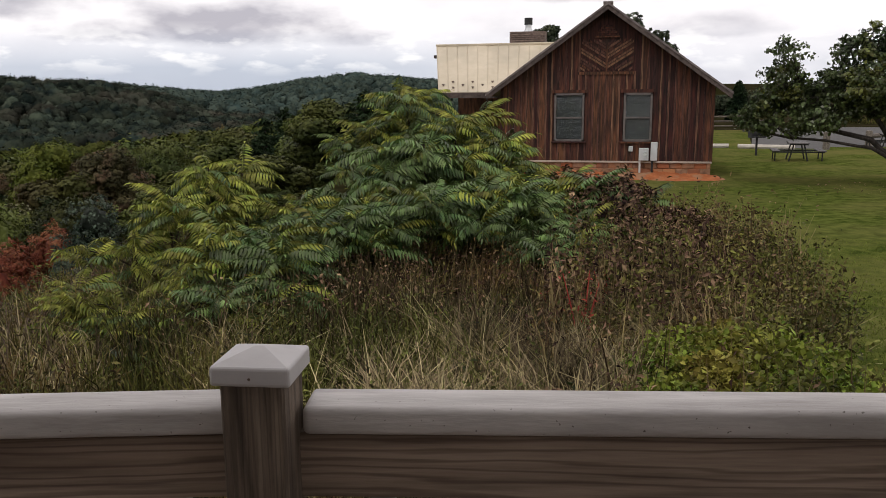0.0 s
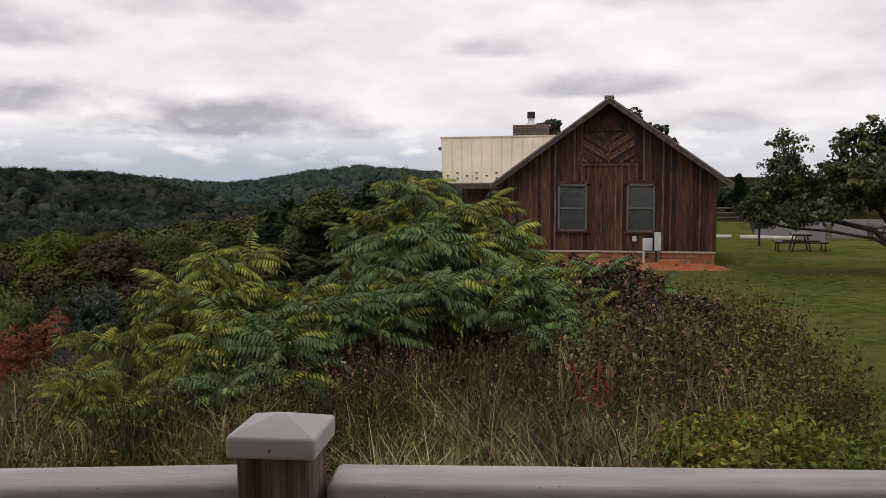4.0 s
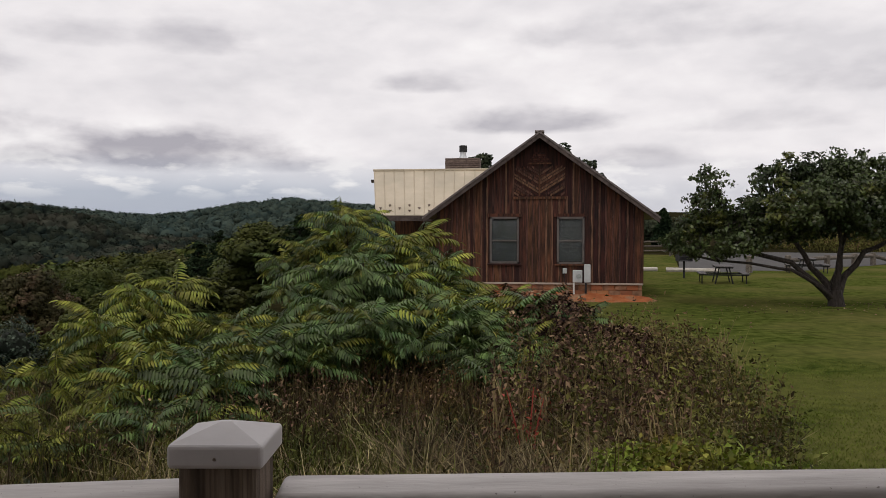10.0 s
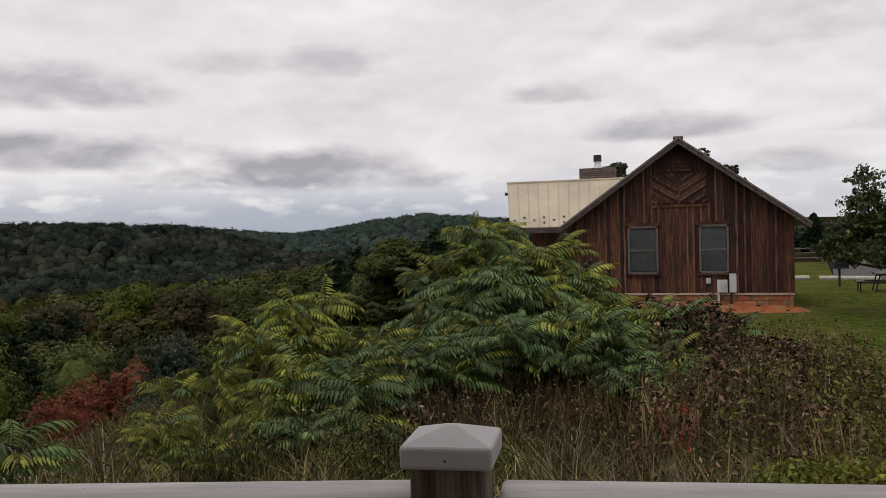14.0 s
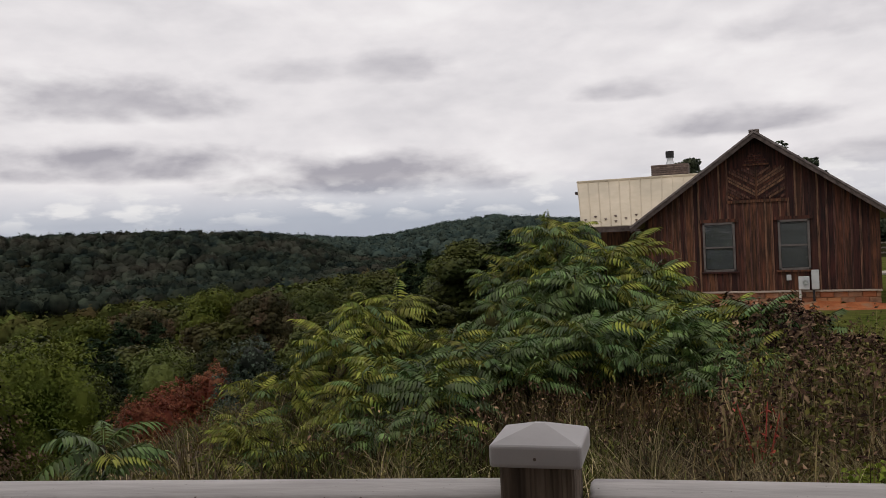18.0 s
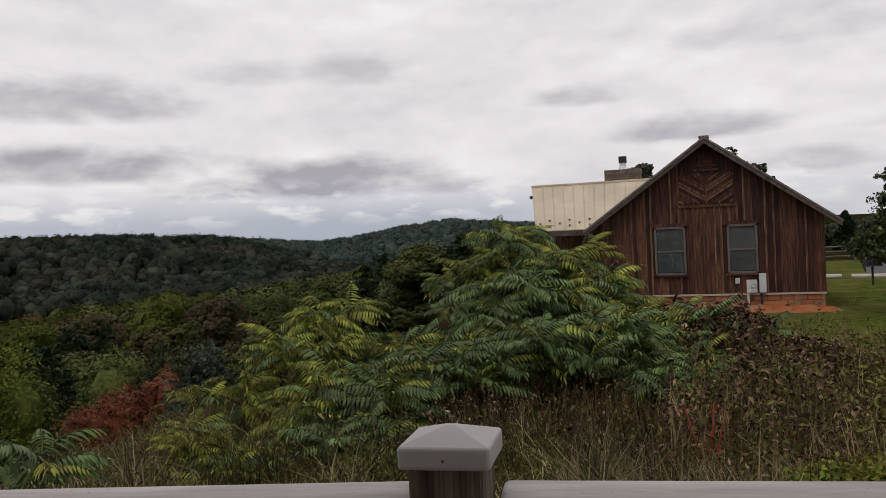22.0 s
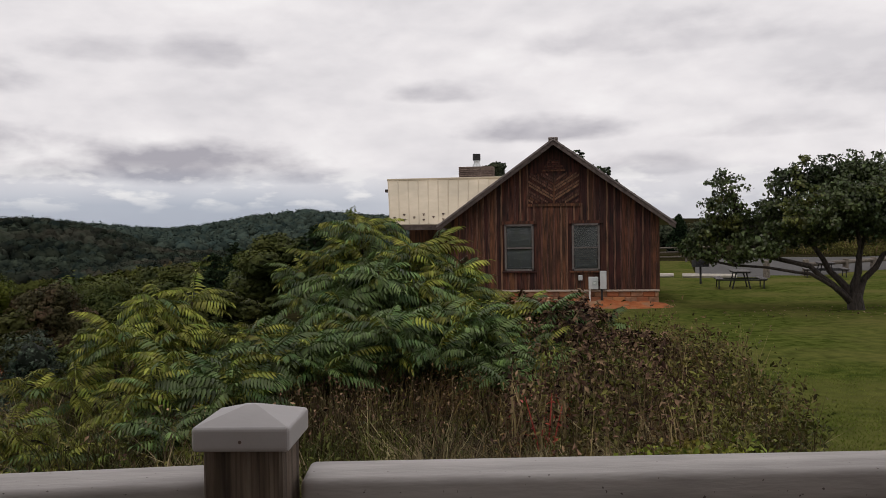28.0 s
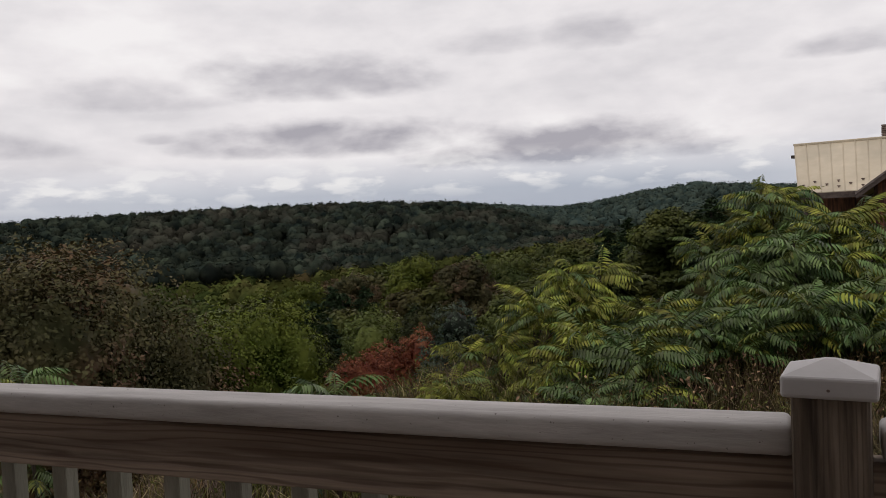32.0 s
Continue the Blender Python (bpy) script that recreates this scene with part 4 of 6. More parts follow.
fence = thing("log_barrier", "low grey timber post and log barrier round the lot", "barrier", (0, 0, 0))
bar = [(10.8, 45.0), (13.2, 46.6), (16.2, 49.6), (18.6, 52.2), (20.2, 53.6)]
for k, (px, py) in enumerate(bar):
    bm = bmesh.new()
    p = at_ground(px, py, -0.2)
    tube(bm, [p, (p[0], p[1], p[2] + (1.05 if k < 2 else 0.95)), (p[0], p[1], p[2] + (1.08 if k < 2 else 0.98))], [0.17, 0.165, 0.13], 10)
    part("fence_post", bm, M_timber, fence)
for (xa, ya), (xb, yb) in list(zip(bar, bar[1:]))[1:] + [((20.2, 53.6), (21.9, 54.4))]:
    bm = bmesh.new()
    z1 = 0.12 if xb > 21 else 0.6
    tube(bm, [at_ground(xa, ya, 0.6), at_ground(xb, yb, z1)], [0.12, 0.11], 8)
    part("log_rail", bm, M_timber, fence)
for nm, posts in (("split_rail_fence", [(2.5, 62), (5, 63.5), (7.5, 65), (10, 66.5), (12.5, 68)]), ("split_rail_fence", [(47, 53), (49.5, 51), (52, 49), (54.5, 47)])):
    f = thing(nm, "old grey split-rail fence at the edge of the grass", "fence", (0, 0, 0), group="split-rail fences")
    for px, py in posts:
        part("fence_post", boxes((px - 0.08, px + 0.08, py - 0.08, py + 0.08, float(ground_z(px, py)) - 0.2, float(ground_z(px, py)) + 1.35), bevel=0.02), M_timber, f)
    for (xa, ya), (xb, yb) in zip(posts, posts[1:]):
        for h in (0.45, 0.8, 1.15):
            bm = bmesh.new()
            tube(bm, [(xa, ya, float(ground_z(xa, ya)) + h), (xb, yb, float(ground_z(xb, yb)) + h + 0.03)], [0.07, 0.06], 6)
            part("fence_rail", bm, M_timber, f)

cab = thing("utility_cabinet", "grey-green steel utility cabinet standing on the lawn", "utility cabinet", at_ground(10.80, 13.80), -66)
part("cabinet_base", boxes((-1.02, 0.06, -0.06, 1.16, -0.15, 0.06), bevel=0.02), M_gravel, cab)
part("body", boxes((-0.72, 0.0, 0.0, 1.1, 0.06, 0.80), bevel=0.012), M_cabinet, cab)
part("lid", boxes((-0.75, 0.03, -0.03, 1.13, 0.795, 0.86), bevel=0.02, seg=2), M_cabinet, cab)
part("door_panel", boxes((0.0, 0.018, 0.30, 1.06, 0.12, 0.76), bevel=0.004), M_cabinet, cab)
part("side_panel", boxes((-0.66, -0.06, -0.012, 0.0, 0.24, 0.76), bevel=0.004), M_cabinet, cab)
part("warning_label", boxes((0.019, 0.024, 0.42, 0.98, 0.64, 0.755)), M_orange, cab, "orange warning label")
part("small_label", boxes((-0.14, -0.07, -0.017, -0.013, 0.63, 0.73)), M_white, cab, "small white label")
part("lid_bolt", boxes((-0.42, -0.36, 0.34, 0.40, 0.86, 0.872), bevel=0.006), M_black, cab)
kerb_pts = [(41.5, 48.2), (36.3, 60.0), (29.2, 73.2)]
bm = bmesh.new()
for (xa, ya), (xb, yb) in zip(kerb_pts, kerb_pts[1:]):
    tube(bm, [(xa, ya, float(ground_z(xa, ya)) + 0.03), (xb, yb, float(ground_z(xb, yb)) + 0.03)], [0.08, 0.08], 6)
single("kerb", bm, M_sill, "pale kerb along the far side of the road", "kerb", kind="structure")


# ---- plants ----
EYE_X, EYE_Y, EYE_Z = 0.1, 0.82, 2.68


def bearing(az, r):
    a = radians(az)
    return EYE_X + r * math.sin(a), EYE_Y + r * math.cos(a)


def frond_mesh(name, mat, seed):
    """A long arching compound leaf along +x with drooping pairs of narrow leaflets."""
    r = np.random.default_rng(seed)
    n = int(r.integers(10, 13))
    arch, droop = r.uniform(0.25, 0.5), r.uniform(0.55, 1.0)
    sway = r.uniform(-0.15, 0.15)

    def spine(t):
        return np.array([t * (1 - 0.18 * t * droop), sway * t * t, arch * t - droop * t * t * 0.75])
    verts, faces = [], []

    def add(vs, fs):
        o = len(verts)
        verts.extend(vs)
        faces.extend([[o + a for a in f] for f in fs])
    steps = 9
    for k in range(steps):
        a, b = spine(k / steps), spine((k + 1) / steps)
        w0, w1 = 0.007 * (1 - 0.7 * k / steps), 0.007 * (1 - 0.7 * (k + 1) / steps)
        add([a + (0, w0, 0), a - (0, w0, 0), b - (0, w1, 0), b + (0, w1, 0)], [(0, 1, 2), (0, 2, 3)])
        add([a + (0, 0, w0), a - (0, 0, w0), b - (0, 0, w1), b + (0, 0, w1)], [(0, 1, 2), (0, 2, 3)])
    for k in range(n + 1):
        t = 0.14 + 0.86 * k / n
        p, tan = spine(t), spine(min(t + 0.02, 1.02)) - spine(t - 0.02)
        tan /= np.linalg.norm(tan)
        size = 0.225 * (0.75 + 0.35 * math.sin(math.pi * min(t, 0.9))) * r.uniform(0.85, 1.12)
        for s in ((-1, 1) if k < n else (0,)):
            d = tan * (0.22 + 0.45 * t) + np.array([0, s * 1.0, 0]) + np.array([0, 0, -r.uniform(0.45, 1.05)])
            if s == 0:
                d = tan
            d = d / np.linalg.norm(d)
            side = np.cross(d, np.array([0, 0, 1.0]))
            side /= max(np.linalg.norm(side), 1e-6)
            upv = np.cross(side, d)
            w = size * r.uniform(0.105, 0.135)
            b = p + d * 0.012
            m1, m2, tip = b + d * size * 0.30 - upv * size * 0.01, b + d * size * 0.68 - upv * size * 0.07, b + d * size - upv * size * 0.2
            add([b, m1 + side * w + upv * w * 0.5, m1, m1 - side * w + upv * w * 0.5, m2 + side * w * 0.75 + upv * w * 0.3, m2, m2 - side * w * 0.75 + upv * w * 0.3, tip],
                [(0, 2, 1), (0, 3, 2), (1, 2, 5), (1, 5, 4), (2, 3, 6), (2, 6, 5), (4, 5, 7), (5, 6, 7)])
    return raw_mesh(name, verts, faces, mat)


FRONDS = [frond_mesh("frond", M_frond, 20 + k) for k in range(8)]
FRONDS_Y = [frond_mesh("frond", M_frond_y, 40 + k) for k in range(5)]
rp = random.Random(11)


def sumac(x, y, top, size=1.0, yellow=0.2, tips=3, label="leafy green tree-of-heaven sapling with long drooping fronds"):
    z0 = float(ground_z(x, y)) - 0.05
    h = top - z0
    t = thing("sumac_shrub", label, "shrub", (x, y, z0), rp.uniform(0, 360), group="leafy saplings beside the porch")
    stem_h = max(h - 0.30 * size, 0.25)
    bm = bmesh.new()
    lean = Vector((rp.uniform(-0.2, 0.2), rp.uniform(-0.2, 0.2), 0)) * stem_h * 0.4
    p0, p1, p2 = Vector((0, 0, 0)), lean * 0.4 + Vector((0, 0, stem_h * 0.5)), lean + Vector((0, 0, stem_h))
    tube(bm, [p0, p1, p2], [0.026, 0.02, 0.011], 6)
    heads = [(p2, 1.0)]
    for k in range(tips - 1):
        a = rp.uniform(0, 6.28)
        f = rp.uniform(0.42, 0.78)
        base = p0.lerp(p2, f)
        reach = rp.uniform(0.45, 0.85) * size
        end = base + Vector((math.cos(a) * reach, math.sin(a) * reach, rp.uniform(0.15, 0.5) * stem_h * (1 - f) + 0.2))
        tube(bm, [base, base.lerp(end, 0.5) + Vector((0, 0, 0.05)), end], [0.014, 0.011, 0.008], 5)
        heads.append((end, 0.9))
    part("stem", bm, M_stem, t, "dark brown stem")

    def place(p, az, pitch, length, yel):
        me = rp.choice(FRONDS_Y if rp.random() < yel + 0.06 else FRONDS)
        f = new("frond", me)
        f.parent = t
        f.matrix_local = Matrix.Translation(p) @ pose(0, 0, 0, rp.uniform(-14, 14), -pitch, az) @ Matrix.Scale(length, 4)
    for p, w in heads:
        n = rp.randint(14, 18)
        for k in range(n):
            # raised fronds are yellow more often, so the crown's top looks lit
            up_ = rp.choice((rp.uniform(10, 50), rp.uniform(-15, 25)))
            place(p - Vector((0, 0, rp.uniform(0, 0.25))), 360 * k / n + rp.uniform(-18, 18), up_, 0.86 * size * w * rp.uniform(0.6, 1.0), yellow * (1.7 if up_ > 15 else 0.6))
    for k in range(int(8 + 7 * h)):
        f = rp.uniform(0.45, 0.97)
        place(p0.lerp(p2, f), rp.uniform(0, 360), rp.uniform(-25, 20), 0.8 * size * rp.uniform(0.55, 0.95), yellow * 0.5)
    return t


SAPLINGS = [(-13.7, 16.3, 3.22, 1.05, .35, 4), (-15.6, 15.8, 2.75, .95, .25, 4), (-11.2, 16.2, 3.15, 1.05, .5, 4), (-8.9, 15.5, 2.75, 1.0, .45, 4), (-12.6, 15.4, 3.1, 1.0, .3, 4), (-10.0, 14.6, 2.6, 1.0, .3, 4), (-15.2, 13.6, 2.25, 1.0, .12, 4), (-12.2, 13.2, 2.35, 1.05, .10, 4), (-9.2, 13.2, 2.10, 1.0, .12, 4), (-6.2, 14.0, 2.0, .95, .35, 3), (-3.2, 13.6, 1.65, .9, .35, 3), (-18.2, 14.6, 1.3, .85, .2, 3), (-10.5, 11.4, 1.70, .95, .06, 4), (-14, 11.3, 1.55, .95, .06, 4), (-7.0, 11.9, 1.55, .9, .06, 3), (-2.5, 12.6, 1.45, .9, .08, 3), (-0.4, 12.7, 1.72, .95, .15, 3), (-17, 12.0, 1.45, .9, .1, 3),
            (-27.2, 12.3, 2.05, .85, .85, 4), (-24.6, 12.6, 1.95, .9, .8, 4), (-21.6, 12.5, 1.42, .85, .45, 3), (-29.8, 11.6, 1.66, .85, .85, 4), (-32.0, 10.9, 1.15, .8, .7, 3), (-26.2, 10.4, 1.42, .9, .4, 4), (-23, 10.3, 1.28, .9, .08, 4), (-20, 10.7, 1.38, .95, .08, 4), (-29, 9.8, .98, .8, .5, 3), (-32.6, 9.8, .70, .75, .55, 3), (-35.0, 9.7, .48, .7, .7, 3), (-25.5, 9.2, .88, .85, .15, 3), (-22, 9.3, .90, .85, .08, 3),
            (-27.5, 9.2, .62, .75, .25, 2), (-31.0, 9.0, .50, .7, .4, 2), (-34.5, 9.0, .35, .7, .6, 2), (-36.2, 9.6, .55, .65, .7, 2), (-5.0, 13.2, 1.75, .95, .5, 4), (-7.6, 14.4, 2.3, 1.0, .5, 4), (-3.6, 12.4, 1.40, .9, .2, 4), (-1.8, 13.4, 1.40, .9, .3, 3), (-5.8, 12.0, 1.60, .95, .1, 4), (-16.8, 15.2, 2.5, 1.0, .3, 4), (-8.4, 12.4, 1.7, 1.0, .08, 4), (-19.0, 12.8, 1.35, .9, .25, 4), (-4.4, 11.2, 1.2, .85, .06, 3), (-0.8, 11.9, 1.25, .85, .1, 3)]
for az, r, top, size, yel, tips in SAPLINGS:
    x, y = bearing(az, r)
    sumac(x, y, top, size, yel, tips, "green and yellowing tree-of-heaven sapling with drooping fronds" if yel > 0.28 else "deep green tree-of-heaven sapling with long drooping fronds")
for az, r, top, size in ((-44.8, 6.5, 1.52, 0.72), (-63.5, 8.5, 1.55, .75)):
    x, y = bearing(az, r)
    sumac(x, y, top, size, 0.03, 1, "small green sapling rosette among the dry weeds")


def scatter(n, test, x0, x1, y0, y1, rng):
    x, y = rng.uniform(x0, x1, n), rng.uniform(y0, y1, n)
    k = test(x, y)
    x, y = x[k], y[k]
    return np.stack([x, y, ground_z(x, y)], 1)


def weeds_edge(y):
    return np.interp(y, [3, 5, 6, 7.5, 9.3, 11.5, 13, 15, 17, 20], [1.1, 1.45, 1.7, 2.05, 2.45, 2.7, 2.65, 2.0, 0.5, -4])


def patchy(x, y, f, seed):
    return 0.5 + 0.25 * (np.sin(x * f + seed) * np.cos(y * f * 1.13 + seed * 2) + np.sin(x * f * 2.3 + y * f * 1.7 + seed * 3))


def stuff(name, mesh, label, category):
    return tagged(new(name, mesh), label, category, kind="stuff")


g = np.random.default_rng(5)
inside = lambda x, y: (x < weeds_edge(y) - 0.1 * g.random(len(x))) & (y > 4.2) & (((x - 1.5) / 1.0) ** 2 + ((y - 7.2) / 1.7) ** 2 > g.random(len(x)))
def tufts(p, per, spread_, rng):
    q = np.repeat(p, per, 0)
    q[:, :2] += rng.normal(size=(len(q), 2)) * spread_
    return q


# dry grass in tufts
p = scatter(17000, lambda x, y: inside(x, y) & (g.random(len(x)) < (0.16 + 0.84 * smooth01(-2.2, -0.5, x)) * np.clip(patchy(x, y, 1.6, 2) * 2.2 - 0.35, 0, 1) * (1 - 0.97 * smooth01(9.2, 10.8, y))), -8.5, 2.6, 4.2, 14, g)
th = g.uniform(0.32, 0.88, len(p)) * (0.55 + 0.6 * patchy(p[:, 0], p[:, 1], 2.1, 7))
q = tufts(p, 12, 0.07, g)
me, _ = blades("dry_grass", q, np.repeat(th, 12) * g.uniform(0.5, 1.2, len(q)), 0.012, 0.95, M_dry, g)
stuff("dry_grass", me, "tangled tan dry grass below the porch", "grass")
p = scatter(3000, lambda x, y: inside(x, y) & (g.random(len(x)) < patchy(x, y, 1.1, 5) + 0.1), -9, 2.6, 4.2, 15.5, g)
th = g.uniform(0.35, 0.85, len(p))
q = tufts(p, 14, 0.08, g)
me, _ = blades("green_grass", q, np.repeat(th, 14) * g.uniform(0.5, 1.1, len(q)), 0.013, 0.6, M_weed, g)
stuff("green_grass", me, "long olive green grass below the porch", "grass")
# upright dried stalks in stands
p = scatter(900, lambda x, y: inside(x, y) & (g.random(len(x)) < smooth01(-1.2, 0.8, x) * patchy(x, y, 1.9, 1) * 1.5), -8, 2.75, 4.4, 15, g)
th = g.uniform(0.7, 1.3, len(p)) * (0.75 + 0.3 * smooth01(-1, 1, p[:, 0]))
p = tufts(p, 6, 0.11, g)
hh = np.repeat(th, 6) * g.uniform(0.7, 1.1, len(p))
me, tip = blades("weed_stalks", p, hh, 0.015, 0.2, M_straw, g, 0.1)
stuff("weed_stalks", me, "upright brown dried weed stalks", "weeds")
rep = 3
f = 0.35 + 0.65 * g.random((len(p), rep, 1)) ** 0.7
c = (p[:, None] * (1 - f) + tip[:, None] * f + g.normal(size=(len(p), rep, 3)) * np.array([0.045, 0.045, 0.03])).reshape(-1, 3)
stuff("weed_leaves", leaves("weed_leaves", c, 0.06, M_wither, rng=g, ratio=0.38), "withered brown leaves and seed heads on weed stalks", "weeds")
# leafy green weeds in clumps
p = scatter(1300, lambda x, y: inside(x, y) & (g.random(len(x)) < patchy(x, y, 1.3, 4) * 1.2), -8, 2.85, 4.4, 15, g)
th = g.uniform(0.35, 1.05, len(p))
p = tufts(p, 6, 0.10, g)
hh = np.repeat(th, 6) * g.uniform(0.6, 1.1, len(p))
me, tip = blades("green_weed_stems", p, hh, 0.010, 0.3, M_weed, g, 0.1)
stuff("green_weed_stems", me, "thin green weed stems", "weeds")
rep = 8
f = 0.25 + 0.75 * g.random((len(p), rep, 1)) ** 0.7
c = (p[:, None] * (1 - f) + tip[:, None] * f + g.normal(size=(len(p), rep, 3)) * np.array([0.07, 0.07, 0.04])).reshape(-1, 3)
stuff("green_weed_leaves", leaves("green_weed_leaves", c, 0.055, M_weed, rng=g, ratio=0.36), "dull green weed leaves among the dry grass", "weeds")
# bare stems under the saplings, their dark colour standing in for the shade there
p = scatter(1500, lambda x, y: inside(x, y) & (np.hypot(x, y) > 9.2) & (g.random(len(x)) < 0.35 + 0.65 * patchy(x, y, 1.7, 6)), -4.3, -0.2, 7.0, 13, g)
p = tufts(p, 4, 0.10, g)
me, tip = blades("shaded_stems", p, g.uniform(0.35, 0.95, len(p)), 0.016, 0.25, M_shade_stem, g, 0.1)
stuff("shaded_stems", me, "bare weed stems coloured dark for the shade under the saplings", "weeds")
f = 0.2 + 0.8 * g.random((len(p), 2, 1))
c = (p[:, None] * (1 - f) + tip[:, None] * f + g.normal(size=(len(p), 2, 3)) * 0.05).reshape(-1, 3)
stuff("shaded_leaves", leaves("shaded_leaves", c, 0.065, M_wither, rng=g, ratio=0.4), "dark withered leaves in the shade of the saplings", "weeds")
# withered weeds standing between the brown shrub and the lawn
p = scatter(1000, lambda x, y: (x < weeds_edge(y) - 0.25) & (g.random(len(x)) < 0.3 + 0.7 * patchy(x, y, 2.2, 9)), -0.4, 2.7, 9.2, 14.2, g)
hh = g.uniform(0.65, 1.2, len(p)) * (0.7 + 0.4 * smooth01(2.6, 0.8, p[:, 0]))
me, tip = blades("withered_stalks", p, hh, 0.022, 0.22, M_straw, g, 0.1)
stuff("withered_stalks", me, "stand of withered brown weed stalks", "weeds")
f = 0.3 + 0.7 * g.random((len(p), 13, 1)) ** 0.8
g.shuffle(f)
c = (p[:, None] * (1 - f) + tip[:, None] * f + g.normal(size=(len(p), 13, 3)) * np.array([0.055, 0.055, 0.03])).reshape(-1, 3)
c, olive = c[: len(c) // 2], c[len(c) // 2:]
stuff("olive_weed_leaves", leaves("olive_weed_leaves", olive, 0.08, M_edge, rng=g, ratio=0.42), "olive leaves among the withered stalks", "weeds")
stuff("withered_leaves", leaves("withered_leaves", c, 0.085, M_wither, rng=g, ratio=0.42), "curled red-brown leaves on withered stalks", "weeds")
# single tall stalks standing over the lawn's edge
p = scatter(420, lambda x, y: (x < weeds_edge(y) + 0.1) & (x > weeds_edge(y) - 2.2) & (g.random(len(x)) < 0.6), 0.0, 3.3, 8.6, 15, g)
hh = g.uniform(0.7, 1.45, len(p)) * (0.72 + 0.3 * smooth01(9, 13, p[:, 1]))
me, tip = blades("tall_stalks", p, hh, 0.016, 0.3, M_straw, g, 0.1)
stuff("tall_stalks", me, "tall dark dried stalks standing over the lawn's edge", "weeds")
f = 0.4 + 0.6 * g.random((len(p), 18, 1)) ** 0.8
q = (p[:, None] * (1 - f) + tip[:, None] * f + g.normal(size=(len(p), 18, 3)) * np.array([0.055, 0.055, 0.03])).reshape(-1, 3)
stuff("tall_stalk_leaves", leaves("tall_stalk_leaves", q, 0.07, M_edge, rng=g, ratio=0.42), "small dark leaves on tall dried stalks", "weeds")
# edge weeds against the lawn
p = scatter(2600, lambda x, y: (np.abs(x - weeds_edge(y) + 0.3) < 0.5) & (g.random(len(x)) < np.clip(patchy(x, y, 2.6, 3) * 1.8 - 0.4, 0.05, 1)), 1.2, 3.3, 5, 15, g)
hh = g.uniform(0.5, 1.15, len(p))
me, tip = blades("edge_stalks", p, hh, 0.012, 0.25, M_straw, g, 0.1)
stuff("edge_stalks", me, "sparse brown weed stalks along the lawn", "weeds")
f = g.random((len(p), 16, 1)) ** 0.5
c = (p[:, None] * (1 - f) + tip[:, None] * f + g.normal(size=(len(p), 16, 3)) * np.array([0.06, 0.06, 0.04])).reshape(-1, 3)
stuff("edge_leaves", leaves("edge_leaves", c, 0.06, M_edge, rng=g, ratio=0.5), "olive weed leaves along the edge of the lawn", "weeds")
# bright brambles
p = scatter(1500, lambda x, y: ((x - 1.45) / 1.15) ** 2 + ((y - 7.3) / 1.9) ** 2 < 1, 0.2, 2.7, 5.3, 9.3, g)
mound = 0.74 * (1 - ((p[:, 0] - 1.45) / 1.15) ** 2 - ((p[:, 1] - 7.3) / 1.9) ** 2) ** 0.5
c = np.repeat(p, 26, 0) + g.normal(size=(len(p) * 26, 3)) * np.array([0.09, 0.09, 0.02])
c[:, 2] += np.repeat(mound * (0.7 + 0.6 * patchy(p[:, 0], p[:, 1], 4.0, 2)), 26) * g.random(len(c)) ** 0.45 + 0.05
stuff("bramble_leaves", leaves("bramble_leaves", c, 0.062, M_bramble, rng=g, ratio=0.7), "bright green low bramble leaves", "bramble")
# red canes
for az, r, h, n in ((-0.6, 8.4, 1.0, 4), (1.4, 9.3, 0.85, 3), (3.6, 9.3, 0.7, 2), (-2.6, 9.4, 0.6, 2)):
    x, y = bearing(az, r)
    t = thing("red_bramble", "red-stemmed bramble with red autumn leaves", "bramble", (x, y, float(ground_z(x, y))), rp.uniform(0, 360), group="red brambles")
    for k in range(n):
        bm = bmesh.new()
        a = rp.uniform(0, 6.28)
        e = Vector((math.cos(a) * 0.22, math.sin(a) * 0.22, h * rp.uniform(0.65, 1.0)))
        tube(bm, [(0.02 * k, 0, 0), e * 0.5 + Vector((0, 0, 0.08)), e], [0.012, 0.010, 0.005], 5)
        ob = part("cane", bm, M_redstem, t, "red cane")
        q = np.array([list(e * rp.uniform(0.45, 1.0)) for _ in range(9)]) + g.normal(size=(9, 3)) * 0.05
        ob = new("foliage", leaves("foliage", q, 0.075, M_redstem, rng=g, ratio=0.35))
        ob.parent = t
# purple-brown twiggy scrub on the falling ground
p = scatter(9000, lambda x, y: (x < -4.6 - 0.1 * y) & (np.hypot(x, y) > 6.5), -13.5, -4, 3, 14, g)
me, tip = blades("twig_scrub", np.repeat(p, 3, 0), g.uniform(0.22, 0.62, len(p) * 3), 0.012, 0.7, M_twig, g, 0.2)
stuff("twig_scrub", me, "bare purple-brown twiggy scrub on the slope", "scrub")


ICO = bmesh.new()
bmesh.ops.create_icosphere(ICO, subdivisions=3, radius=1.0)
ICO.verts.index_update()
ICO_V = np.array([list(q.co) for q in ICO.verts])
ICO_F = np.array([[q.index for q in f.verts] for f in ICO.faces])
ICO.free()
ICO = bmesh.new()
bmesh.ops.create_icosphere(ICO, subdivisions=2, radius=1.0)
ICO.verts.index_update()
ICO2_V = np.array([list(q.co) for q in ICO.verts])
ICO2_F = np.array([[q.index for q in f.verts] for f in ICO.faces])
ICO.free()


